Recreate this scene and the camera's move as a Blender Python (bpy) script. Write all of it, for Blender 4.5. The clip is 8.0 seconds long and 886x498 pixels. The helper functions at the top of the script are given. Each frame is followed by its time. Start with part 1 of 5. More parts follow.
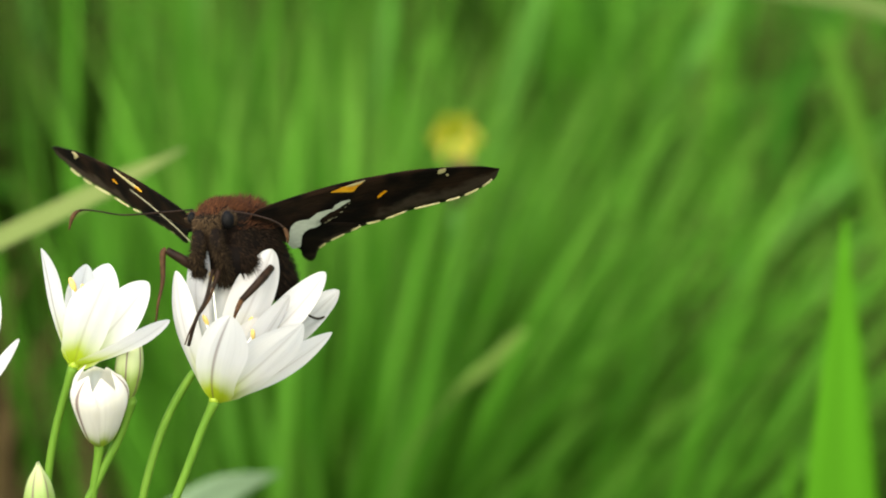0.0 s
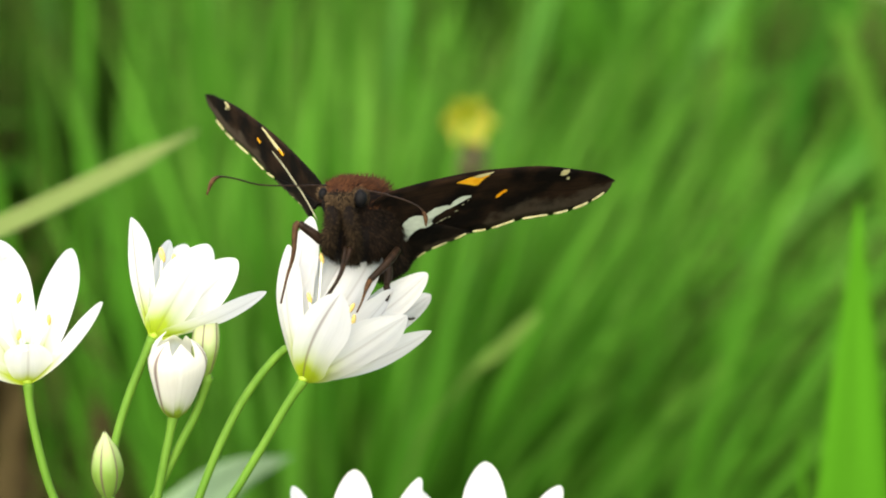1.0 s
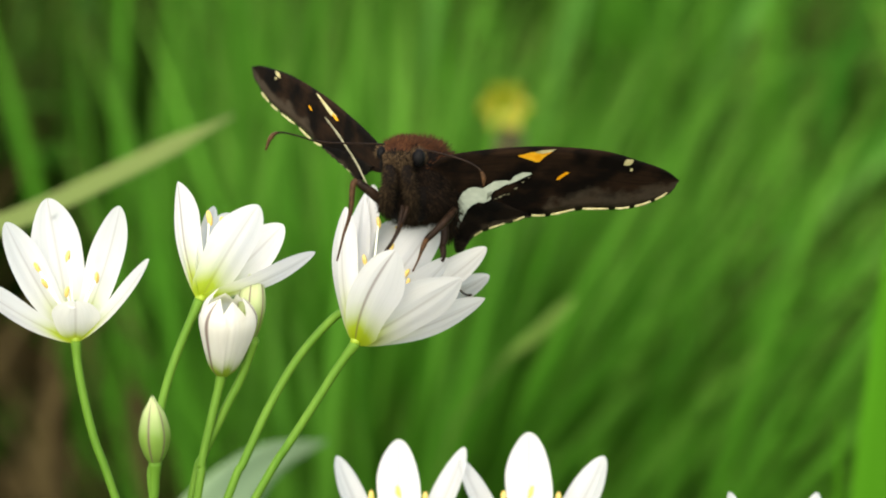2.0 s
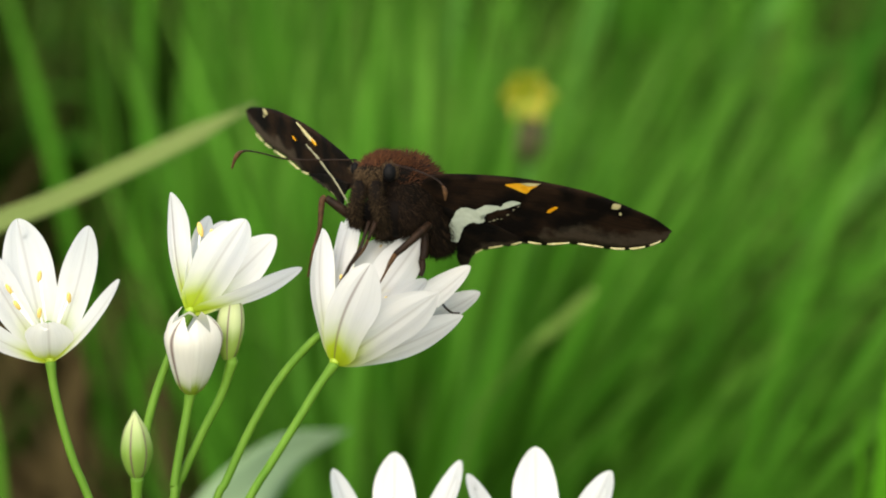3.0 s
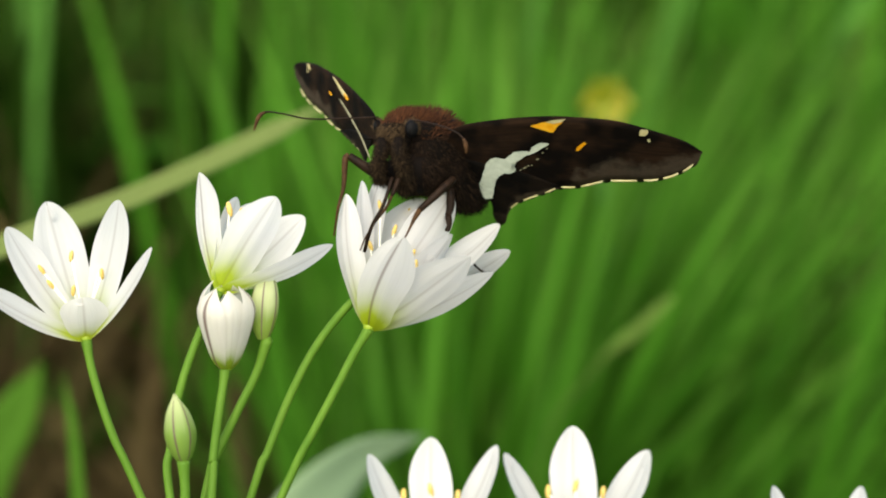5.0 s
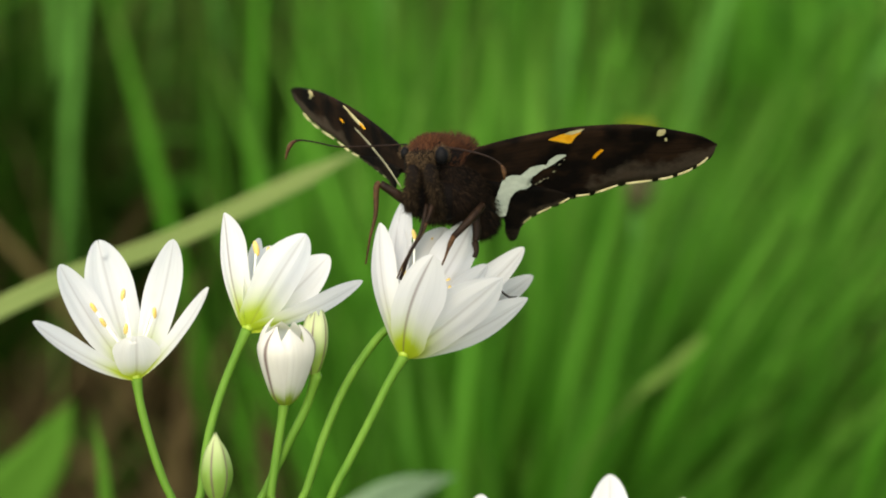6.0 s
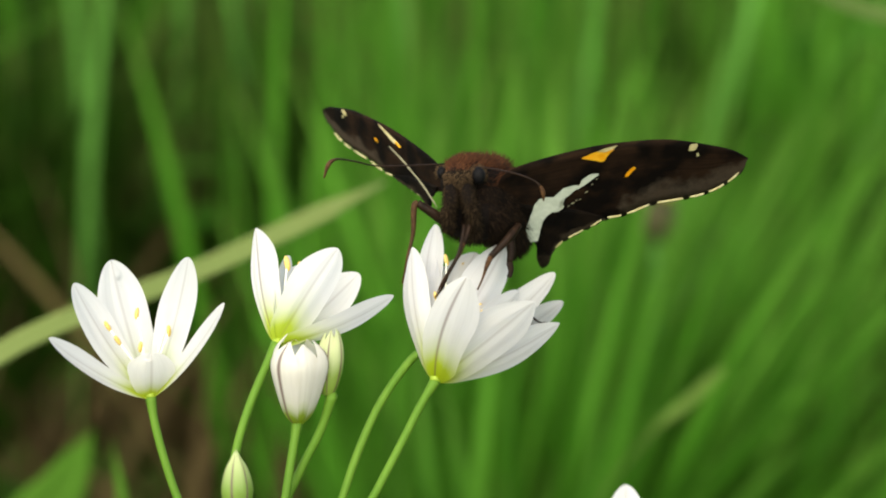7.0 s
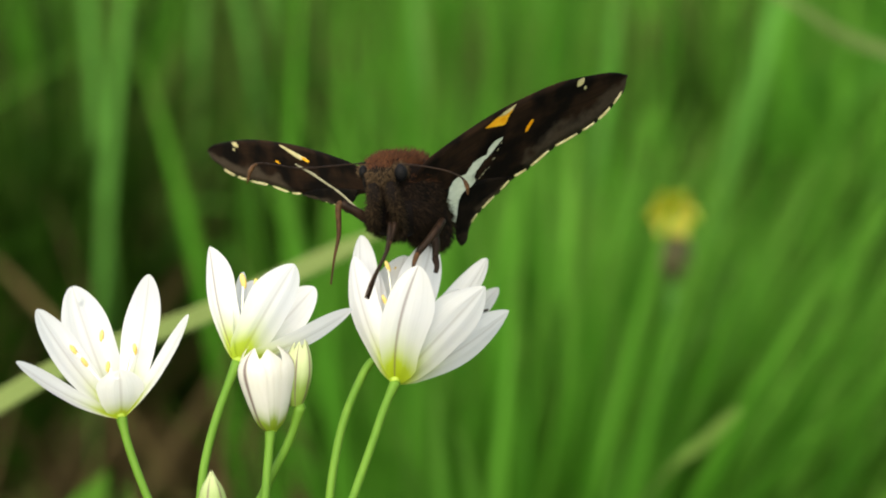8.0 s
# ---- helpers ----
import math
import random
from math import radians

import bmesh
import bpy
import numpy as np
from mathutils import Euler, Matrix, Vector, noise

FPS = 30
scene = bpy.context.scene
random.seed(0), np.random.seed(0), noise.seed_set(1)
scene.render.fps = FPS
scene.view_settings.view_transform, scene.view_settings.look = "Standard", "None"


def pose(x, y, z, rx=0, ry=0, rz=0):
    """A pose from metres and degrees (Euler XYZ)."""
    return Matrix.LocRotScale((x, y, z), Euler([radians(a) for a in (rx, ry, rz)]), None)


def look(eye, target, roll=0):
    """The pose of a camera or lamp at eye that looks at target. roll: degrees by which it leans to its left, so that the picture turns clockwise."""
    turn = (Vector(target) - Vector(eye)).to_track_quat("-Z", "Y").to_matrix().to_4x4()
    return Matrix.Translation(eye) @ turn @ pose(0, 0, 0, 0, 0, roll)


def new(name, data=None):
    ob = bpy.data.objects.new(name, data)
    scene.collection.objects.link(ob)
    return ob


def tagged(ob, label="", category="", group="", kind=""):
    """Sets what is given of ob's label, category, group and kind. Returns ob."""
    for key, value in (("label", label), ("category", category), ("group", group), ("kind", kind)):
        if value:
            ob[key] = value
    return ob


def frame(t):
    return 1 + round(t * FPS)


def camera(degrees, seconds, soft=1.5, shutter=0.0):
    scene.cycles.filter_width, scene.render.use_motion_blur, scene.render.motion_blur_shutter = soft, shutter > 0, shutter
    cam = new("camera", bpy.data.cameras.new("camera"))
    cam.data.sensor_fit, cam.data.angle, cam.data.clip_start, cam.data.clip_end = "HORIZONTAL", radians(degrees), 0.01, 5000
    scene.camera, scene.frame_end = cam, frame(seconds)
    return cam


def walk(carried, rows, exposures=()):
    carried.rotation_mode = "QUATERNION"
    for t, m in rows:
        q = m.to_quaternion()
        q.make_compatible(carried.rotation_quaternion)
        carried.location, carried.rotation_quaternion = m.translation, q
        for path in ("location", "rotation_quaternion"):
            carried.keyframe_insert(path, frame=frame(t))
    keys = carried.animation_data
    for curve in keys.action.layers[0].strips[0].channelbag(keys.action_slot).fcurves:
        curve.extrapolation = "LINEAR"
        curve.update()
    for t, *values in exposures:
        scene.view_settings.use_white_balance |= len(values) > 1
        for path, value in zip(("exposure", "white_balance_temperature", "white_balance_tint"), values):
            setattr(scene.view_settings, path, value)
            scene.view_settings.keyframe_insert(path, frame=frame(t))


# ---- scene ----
# A butterfly drinks from white wild-garlic flowers in a meadow; the wind sways the flowers.
cam = camera(20.0, 8.0, soft=2.0)
cam.data.dof.use_dof = True
cam.data.dof.focus_distance = 0.257
cam.data.dof.aperture_fstop = 25.0
EXPOSURES = [(t, stops, 7600, 7) for t, stops in ((0, 1.50), (1.0, 1.56), (1.5, 1.51), (1.8, 1.28), (3.0, 1.10), (4.0, 1.34), (4.7, 1.04), (6.5, 1.06), (8.0, 1.19))]
walk(cam, [
    (0, pose(0, 0, 0.32, 77.043, 0, -2.426)),
    (0.5, pose(0, 0, 0.32, 76.927, 0, -2.439)),
    (1, pose(0, 0, 0.32, 76.683, 0, -2.121)),
    (1.5, pose(0, 0, 0.32, 76.489, 0, -1.630)),
    (2, pose(0, 0, 0.32, 76.335, 0, -1.283)),
    (2.5, pose(0, 0, 0.32, 76.213, 0, -1.035)),
    (3, pose(0, 0, 0.32, 76.103, 0, -0.755)),
    (3.5, pose(0, 0, 0.32, 76.000, 0, -0.397)),
    (4, pose(0, 0, 0.32, 76.000, 0, 0.000)),
    (4.5, pose(0, 0, 0.32, 76.090, 0, 0.529)),
    (5, pose(0, 0, 0.32, 76.232, 0, 1.057)),
    (5.5, pose(0, 0, 0.32, 76.615, 0, 1.465)),
    (6, pose(0, 0, 0.32, 77.155, 0, 1.770)),
    (6.5, pose(0, 0, 0.32, 77.596, 0, 2.019)),
    (7, pose(0, 0, 0.32, 77.854, 0, 2.230)),
    (7.5, pose(0, 0, 0.32, 78.188, 0, 2.492)),
    (8, pose(0, 0, 0.32, 78.753, 0, 2.597)),
], exposures=EXPOSURES)

# ---- light: bright hazy day, soft sun from above and behind the camera ----
world = bpy.data.worlds.new("sky")
scene.world = world
world.use_nodes = True
wn = world.node_tree.nodes
sky = wn.new("ShaderNodeTexSky")
sky.sky_type = "NISHITA"
sky.sun_disc = False
sky.sun_elevation = radians(47)
sky.sun_rotation = radians(200)
wn["Background"].inputs["Strength"].default_value = 0.15
world.node_tree.links.new(sky.outputs["Color"], wn["Background"].inputs["Color"])
sun = new("sun", bpy.data.lights.new("sun", "SUN"))
sun.data.energy = 3.3
sun.data.angle = radians(95)
sun.data.color = (1.0, 0.94, 0.84)
sun.matrix_world = look((-0.3, -0.9, 1.1), (0, 0.1, 0))

U = 5.78e-5  # working unit of the flower and insect models, in metres


# ---- materials ----
def material(name):
    m = bpy.data.materials.new(name)
    m.use_nodes = True
    nt = m.node_tree
    return m, nt.nodes, nt.links, nt.nodes["Principled BSDF"]


def mixer(nodes, links, fac, a, b):
    n = nodes.new("ShaderNodeMix")
    n.data_type = "RGBA"
    for socket, value in ((n.inputs[0], fac), (n.inputs[6], a), (n.inputs[7], b)):
        if isinstance(value, (tuple, float, int)):
            socket.default_value = value if not isinstance(value, tuple) else (*value, 1)
        else:
            links.new(value, socket)
    return n.outputs[2]


def noise_tex(nodes, links, scale, detail=3.0, vector=None, stretch=None):
    n = nodes.new("ShaderNodeTexNoise")
    n.inputs["Scale"].default_value = scale
    n.inputs["Detail"].default_value = detail
    if vector is None:
        tc = nodes.new("ShaderNodeTexCoord")
        vector = tc.outputs["Object"]
    if stretch:
        mp = nodes.new("ShaderNodeMapping")
        mp.inputs["Scale"].default_value = stretch
        links.new(vector, mp.inputs["Vector"])
        vector = mp.outputs["Vector"]
    links.new(vector, n.inputs["Vector"])
    return n.outputs["Fac"]


def ramp(nodes, links, fac, stops):
    n = nodes.new("ShaderNodeValToRGB")
    while len(n.color_ramp.elements) < len(stops):
        n.color_ramp.elements.new(0.5)
    for e, (p, c) in zip(n.color_ramp.elements, stops):
        e.position, e.color = p, (*c, 1)
    links.new(fac, n.inputs["Fac"])
    return n.outputs["Color"]


def bumped(nodes, links, bsdf, height, strength, distance):
    b = nodes.new("ShaderNodeBump")
    b.inputs["Strength"].default_value = strength
    b.inputs["Distance"].default_value = distance
    links.new(height, b.inputs["Height"])
    links.new(b.outputs["Normal"], bsdf.inputs["Normal"])


def translucent(nodes, links, bsdf, colour, share):
    tr = nodes.new("ShaderNodeBsdfTranslucent")
    if isinstance(colour, tuple):
        tr.inputs["Color"].default_value = (*colour, 1)
    else:
        links.new(colour, tr.inputs["Color"])
    mx = nodes.new("ShaderNodeMixShader")
    mx.inputs[0].default_value = share
    links.new(bsdf.outputs[0], mx.inputs[1])
    links.new(tr.outputs[0], mx.inputs[2])
    links.new(mx.outputs[0], nodes["Material Output"].inputs["Surface"])


def maths(nodes, links, kind, a, b):
    n = nodes.new("ShaderNodeMath")
    n.operation = kind
    n.use_clamp = kind == "MULTIPLY"
    for socket, value in zip(n.inputs, (a, b)):
        if isinstance(value, (float, int)):
            socket.default_value = value
        else:
            links.new(value, socket)
    return n.outputs[0]


def uv_parts(nodes, links):
    uv = nodes.new("ShaderNodeUVMap")
    sep = nodes.new("ShaderNodeSeparateXYZ")
    links.new(uv.outputs["UV"], sep.inputs["Vector"])
    return uv.outputs["UV"], sep.outputs["X"], sep.outputs["Y"]


def petal_material(name, white, base_green, reach, vein, wide=1.0):
    """White tepal, green towards its base, with a fine dark midrib."""
    m, n, l, b = material(name)
    uv, across, along = uv_parts(n, l)
    streak = noise_tex(n, l, 1.0, 2.0, uv, (34, 2.0, 1))
    body = mixer(n, l, ramp(n, l, streak, [(0.35, (0, 0, 0)), (0.6, (1, 1, 1))]), tuple(c * 0.95 for c in white), white)
    run = maths(n, l, "ADD", along, maths(n, l, "SUBTRACT", 0.03, maths(n, l, "MULTIPLY", streak, 0.06)))
    aside = maths(n, l, "ABSOLUTE", maths(n, l, "SUBTRACT", across, 0.5), 0.0)
    run = maths(n, l, "ADD", run, maths(n, l, "MULTIPLY", aside, 0.22))
    grade = ramp(n, l, run, [(0.0, (1, 1, 1)), (reach * 0.65, (0.94, 0.94, 0.94)), (reach * 1.1, (0.36, 0.36, 0.36)), (reach * 1.5, (0.1, 0.1, 0.1)), (reach * 2.1, (0, 0, 0))])
    col = mixer(n, l, grade, body, base_green)
    rib = ramp(n, l, across, [(0.5 - 0.045 * wide, (0, 0, 0)), (0.5 - 0.012 * wide, (1, 1, 1)), (0.5 + 0.012 * wide, (1, 1, 1)), (0.5 + 0.045 * wide, (0, 0, 0))])
    strength = n.new("ShaderNodeMath")
    strength.operation = "MULTIPLY"
    strength.inputs[1].default_value = vein
    l.new(rib, strength.inputs[0])
    col = mixer(n, l, strength.outputs[0], col, (0.16, 0.10, 0.09))
    l.new(col, b.inputs["Base Color"])
    b.inputs["Roughness"].default_value = 0.45
    bumped(n, l, b, streak, 0.25, 0.0002)
    translucent(n, l, b, col, 0.52)
    return m


def simple(name, c1, c2, scale, rough=0.5, bump=0.0, stretch=None, share=0.0, gloss=0.5):
    m, n, l, b = material(name)
    fac = noise_tex(n, l, scale, 4.0, None, stretch)
    fac2 = ramp(n, l, fac, [(0.3, c1), (0.7, c2)])
    l.new(fac2, b.inputs["Base Color"])
    b.inputs["Roughness"].default_value = rough
    b.inputs["Specular IOR Level"].default_value = gloss
    if bump:
        bumped(n, l, b, fac, bump, 0.0003)
    if share:
        translucent(n, l, b, fac2, share)
    return m


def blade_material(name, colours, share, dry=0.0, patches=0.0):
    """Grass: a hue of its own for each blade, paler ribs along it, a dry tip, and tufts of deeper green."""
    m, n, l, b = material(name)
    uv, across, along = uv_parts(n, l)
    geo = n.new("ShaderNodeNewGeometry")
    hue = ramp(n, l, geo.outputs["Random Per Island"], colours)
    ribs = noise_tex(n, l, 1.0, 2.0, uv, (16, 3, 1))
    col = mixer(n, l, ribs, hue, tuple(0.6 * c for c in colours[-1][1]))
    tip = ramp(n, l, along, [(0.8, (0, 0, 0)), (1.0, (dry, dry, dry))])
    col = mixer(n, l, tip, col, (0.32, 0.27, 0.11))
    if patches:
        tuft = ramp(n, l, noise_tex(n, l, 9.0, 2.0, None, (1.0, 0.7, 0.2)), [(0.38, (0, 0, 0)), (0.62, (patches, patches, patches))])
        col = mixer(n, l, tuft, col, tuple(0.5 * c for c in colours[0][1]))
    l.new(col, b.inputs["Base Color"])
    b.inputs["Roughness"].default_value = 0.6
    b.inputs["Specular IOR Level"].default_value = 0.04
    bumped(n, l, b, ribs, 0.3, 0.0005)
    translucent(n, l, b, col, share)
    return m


WHITE = petal_material("white_petal", (0.71, 0.71, 0.715), (0.43, 0.54, 0.01), 0.20, 0.23)
GREEN_FOOT = petal_material("green_footed_petal", (0.71, 0.71, 0.715), (0.41, 0.54, 0.01), 0.235, 0.22)
RIBBED = petal_material("ribbed_petal", (0.71, 0.71, 0.715), (0.42, 0.54, 0.0), 0.23, 0.62)
BUD_WHITE = petal_material("bud_petal", (0.72, 0.71, 0.67), (0.24, 0.36, 0.01), 0.22, 0.9, 1.7)
BUD_PLAIN = petal_material("plain_bud_petal", (0.72, 0.71, 0.67), (0.24, 0.36, 0.01), 0.22, 0.1)
BUD_PALE = petal_material("pale_bud_petal", (0.64, 0.70, 0.42), (0.23, 0.36, 0.05), 0.5, 0.95, 1.6)
BUD_GREEN = petal_material("green_bud_petal", (0.66, 0.72, 0.40), (0.22, 0.38, 0.06), 0.75, 0.98, 1.7)
STEM = simple("pedicel_green", (0.058, 0.150, 0.011), (0.092, 0.195, 0.019), 900, 0.6, 0.15, (1, 1, 0.1), 0.1, 0.2)
BASE = simple("flower_base", (0.22, 0.34, 0.02), (0.30, 0.42, 0.03), 900, 0.5, 0.1, None, 0.2)
FADED = blade_material("faded_stalk", [(0.0, (0.21, 0.34, 0.09)), (1.0, (0.26, 0.37, 0.12))], 0.35)
CHITIN = simple("leg_chitin", (0.006, 0.0035, 0.0022), (0.020, 0.0105, 0.006), 1200, 0.5, 0.3, gloss=0.08)
ANTHER = simple("anther_yellow", (0.50, 0.34, 0.06), (0.60, 0.45, 0.16), 3000, 0.7, 0.3)
FILAMENT = simple("filament_white", (0.72, 0.74, 0.60), (0.8, 0.8, 0.7), 2000, 0.5)


def wing_material(name, dark, brown, frost, scale, bands):
    """Wing scales: blackish, washed with brown, and powdered grey outside a line given as (along the wing, across it)."""
    m, n, l, b = material(name)
    uv, along, across = uv_parts(n, l)
    broad = noise_tex(n, l, scale * 1.7, 3.0)
    fine = noise_tex(n, l, scale * 12, 3.0)
    veins = noise_tex(n, l, 1.0, 2.0, uv, (4, 26, 1))
    col = ramp(n, l, broad, [(0.43, dark), (0.60, brown)])
    col = mixer(n, l, ramp(n, l, veins, [(0.42, (0, 0, 0)), (0.62, (0.55, 0.55, 0.55))]), col, dark)
    line = ramp(n, l, along, [(p, (q, q, q)) for p, q in bands])
    over = maths(n, l, "ADD", maths(n, l, "SUBTRACT", across, line), maths(n, l, "SUBTRACT", maths(n, l, "MULTIPLY", noise_tex(n, l, scale * 3.6, 4.0), 0.7), 0.35))
    powder = maths(n, l, "MULTIPLY", over, 6.0)
    grain = maths(n, l, "MULTIPLY", powder, maths(n, l, "ADD", maths(n, l, "MULTIPLY", fine, 1.0), 0.1))
    col = mixer(n, l, grain, col, frost)
    col = mixer(n, l, maths(n, l, "MULTIPLY", fine, 0.45), col, tuple(0.3 * c for c in brown))
    l.new(col, b.inputs["Base Color"])
    b.inputs["Roughness"].default_value = 0.8
    b.inputs["Specular IOR Level"].default_value = 0.08
    bumped(n, l, b, fine, 0.3, 0.0002)
    return m


def fur_material(name, stops):
    """Hair: a shade of its own for each hair."""
    m, n, l, b = material(name)
    geo = n.new("ShaderNodeNewGeometry")
    l.new(ramp(n, l, geo.outputs["Random Per Island"], stops), b.inputs["Base Color"])
    b.inputs["Roughness"].default_value = 0.85
    b.inputs["Specular IOR Level"].default_value = 0.1
    return m


WING = wing_material("wing_scales", (0.0009, 0.0006, 0.0004), (0.021, 0.0104, 0.0052), (0.072, 0.056, 0.040), 150, [(0.0, 1.2), (0.40, 1.2), (0.50, 0.72), (0.66, 0.62), (0.80, 0.58), (0.92, 0.46), (1.0, 0.25)])
HIND = wing_material("hind_wing_scales", (0.0008, 0.0006, 0.0004), (0.010, 0.0062, 0.0036), (0.056, 0.042, 0.028), 230, [(0.0, 1.2), (0.35, 1.0), (0.5, 0.76), (0.8, 0.62), (1.0, 0.5)])
SILVER = simple("silver_scales", (0.41, 0.46, 0.39), (0.52, 0.57, 0.49), 1800, 0.5, 0.2, gloss=0.08)
ORANGE = simple("orange_scales", (0.70, 0.28, 0.008), (0.80, 0.42, 0.03), 1400, 0.6, 0.2, gloss=0.08)
DIM = simple("dim_silver_scales", (0.22, 0.21, 0.14), (0.34, 0.32, 0.22), 1800, 0.6, 0.2, gloss=0.08)
CREAM = simple("cream_scales", (0.44, 0.38, 0.17), (0.60, 0.55, 0.32), 1800, 0.6, 0.2)
FUR = fur_material("rusty_fur", [(0.0, (0.016, 0.007, 0.0035)), (0.5, (0.054, 0.020, 0.009)), (1.0, (0.120, 0.048, 0.020))])
HAIR = fur_material("face_hair", [(0.0, (0.014, 0.009, 0.005)), (0.5, (0.050, 0.031, 0.016)), (1.0, (0.110, 0.073, 0.040))])
PALP = fur_material("palp_hair", [(0.0, (0.004, 0.0025, 0.0016)), (0.6, (0.022, 0.0135, 0.0072)), (1.0, (0.072, 0.046, 0.025))])
SHAG = fur_material("breast_hair", [(0.0, (0.004, 0.0025, 0.0016)), (0.65, (0.016, 0.0090, 0.0052)), (1.0, (0.044, 0.026, 0.015))])
SKIN = simple("body_skin", (0.0016, 0.0011, 0.0008), (0.005, 0.003, 0.002), 500, 0.85, 0.4, gloss=0.08)
RUSTY = simple("rusty_chitin", (0.018, 0.009, 0.0042), (0.070, 0.034, 0.014), 1200, 0.5, gloss=0.08)
EYE = simple("eye_facets", (0.003, 0.0028, 0.003), (0.007, 0.007, 0.0075), 6000, 0.5, 0.3, gloss=0.05)


def ground_material():
    """Crumbly soil round the flowers, passing into mossy turf further off."""
    m, n, l, b = material("soil_and_turf")
    clod = noise_tex(n, l, 22, 4.0)
    soil = ramp(n, l, clod, [(0.3, (0.006, 0.0045, 0.003)), (0.7, (0.024, 0.017, 0.011))])
    turf = ramp(n, l, noise_tex(n, l, 30, 5.0), [(0.3, (0.010, 0.028, 0.005)), (0.7, (0.035, 0.095, 0.014))])
    tc = n.new("ShaderNodeTexCoord")
    far = n.new("ShaderNodeVectorMath")
    far.operation = "LENGTH"
    l.new(tc.outputs["Object"], far.inputs[0])
    edge = maths(n, l, "ADD", maths(n, l, "MULTIPLY", far.outputs["Value"], 0.1), maths(n, l, "MULTIPLY", noise_tex(n, l, 1.4, 3.0), 0.12))
    l.new(mixer(n, l, ramp(n, l, edge, [(0.27, (0, 0, 0)), (0.38, (0.92, 0.92, 0.92))]), soil, turf), b.inputs["Base Color"])
    b.inputs["Roughness"].default_value = 0.9
    b.inputs["Specular IOR Level"].default_value = 0.1
    bumped(n, l, b, clod, 0.8, 0.0003)
    return m


SOIL = ground_material()
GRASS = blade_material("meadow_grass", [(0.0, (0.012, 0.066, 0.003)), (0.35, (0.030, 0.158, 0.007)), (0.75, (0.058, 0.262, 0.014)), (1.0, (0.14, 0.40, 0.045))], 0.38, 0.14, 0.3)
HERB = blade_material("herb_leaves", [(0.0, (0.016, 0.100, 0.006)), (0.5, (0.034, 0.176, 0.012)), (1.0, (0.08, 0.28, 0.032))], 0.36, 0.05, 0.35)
# near-black green blades: the shade between the grass, put into their colour
SHADE_GRASS = blade_material("shade_grass", [(0.0, (0.005, 0.014, 0.002)), (0.6, (0.011, 0.034, 0.004)), (1.0, (0.040, 0.110, 0.011))], 0.2, 0.2)
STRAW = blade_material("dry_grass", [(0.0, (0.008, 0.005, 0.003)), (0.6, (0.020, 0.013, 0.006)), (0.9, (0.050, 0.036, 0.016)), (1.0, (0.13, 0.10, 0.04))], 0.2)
REED = blade_material("broad_grass", [(0.0, (0.05, 0.20, 0.020)), (0.6, (0.08, 0.26, 0.035)), (1.0, (0.14, 0.34, 0.07))], 0.35, 0.1)
PALE = blade_material("pale_blade", [(0.0, (0.24, 0.34, 0.10)), (1.0, (0.28, 0.36, 0.12))], 0.3)
LEAF = blade_material("bright_leaf", [(0.0, (0.06, 0.25, 0.010)), (1.0, (0.08, 0.29, 0.016))], 0.45)
GREEN_STALK = blade_material("green_stalk", [(0.0, (0.13, 0.25, 0.045)), (1.0, (0.16, 0.27, 0.06))], 0.35)
MID = blade_material("mid_green_leaf", [(0.0, (0.065, 0.19, 0.018)), (1.0, (0.085, 0.22, 0.025))], 0.4)
GLAUCOUS = blade_material("pale_leaf", [(0.0, (0.24, 0.36, 0.20)), (1.0, (0.27, 0.40, 0.23))], 0.35)
YELLOW = simple("yellow_petal", (0.21, 0.22, 0.004), (0.27, 0.27, 0.006), 300, 0.5, 0.1, None, 0.2)
DEEP = simple("deep_green", (0.03, 0.13, 0.006), (0.05, 0.18, 0.01), 200, 0.6, 0.1)
BROWN = simple("brown_calyx", (0.026, 0.022, 0.006), (0.05, 0.038, 0.010), 300, 0.8)


# ---- mesh helpers ----
def part(name, bm, mat, parent=None, label="", smooth=True):
    me = bpy.data.meshes.new(name)
    bm.normal_update()
    bm.to_mesh(me)
    bm.free()
    me.materials.append(mat)
    if smooth:
        me.polygons.foreach_set("use_smooth", [True] * len(me.polygons))
    ob = new(name, me)
    if parent:
        ob.parent = parent
    if label:
        ob["label"] = label
    return ob


def thing(name, label, category, group=""):
    return tagged(new(name), label, category, group)


def grid_faces(bm, rows, uv_of):
    """Joins rows of vertices to a sheet and gives it texture coordinates."""
    layer = bm.loops.layers.uv.verify()
    where = {}
    for j, row in enumerate(rows):
        for i, v in enumerate(row):
            where[v] = uv_of(i / (len(row) - 1), j / (len(rows) - 1))
    for a, b in zip(rows, rows[1:]):
        for i in range(len(a) - 1):
            f = bm.faces.new((a[i], a[i + 1], b[i + 1], b[i]))
            for loop in f.loops:
                loop[layer].uv = where[loop.vert]


def thicken(bm, depth):
    bmesh.ops.recalc_face_normals(bm, faces=bm.faces[:])
    bmesh.ops.solidify(bm, geom=bm.faces[:], thickness=depth)


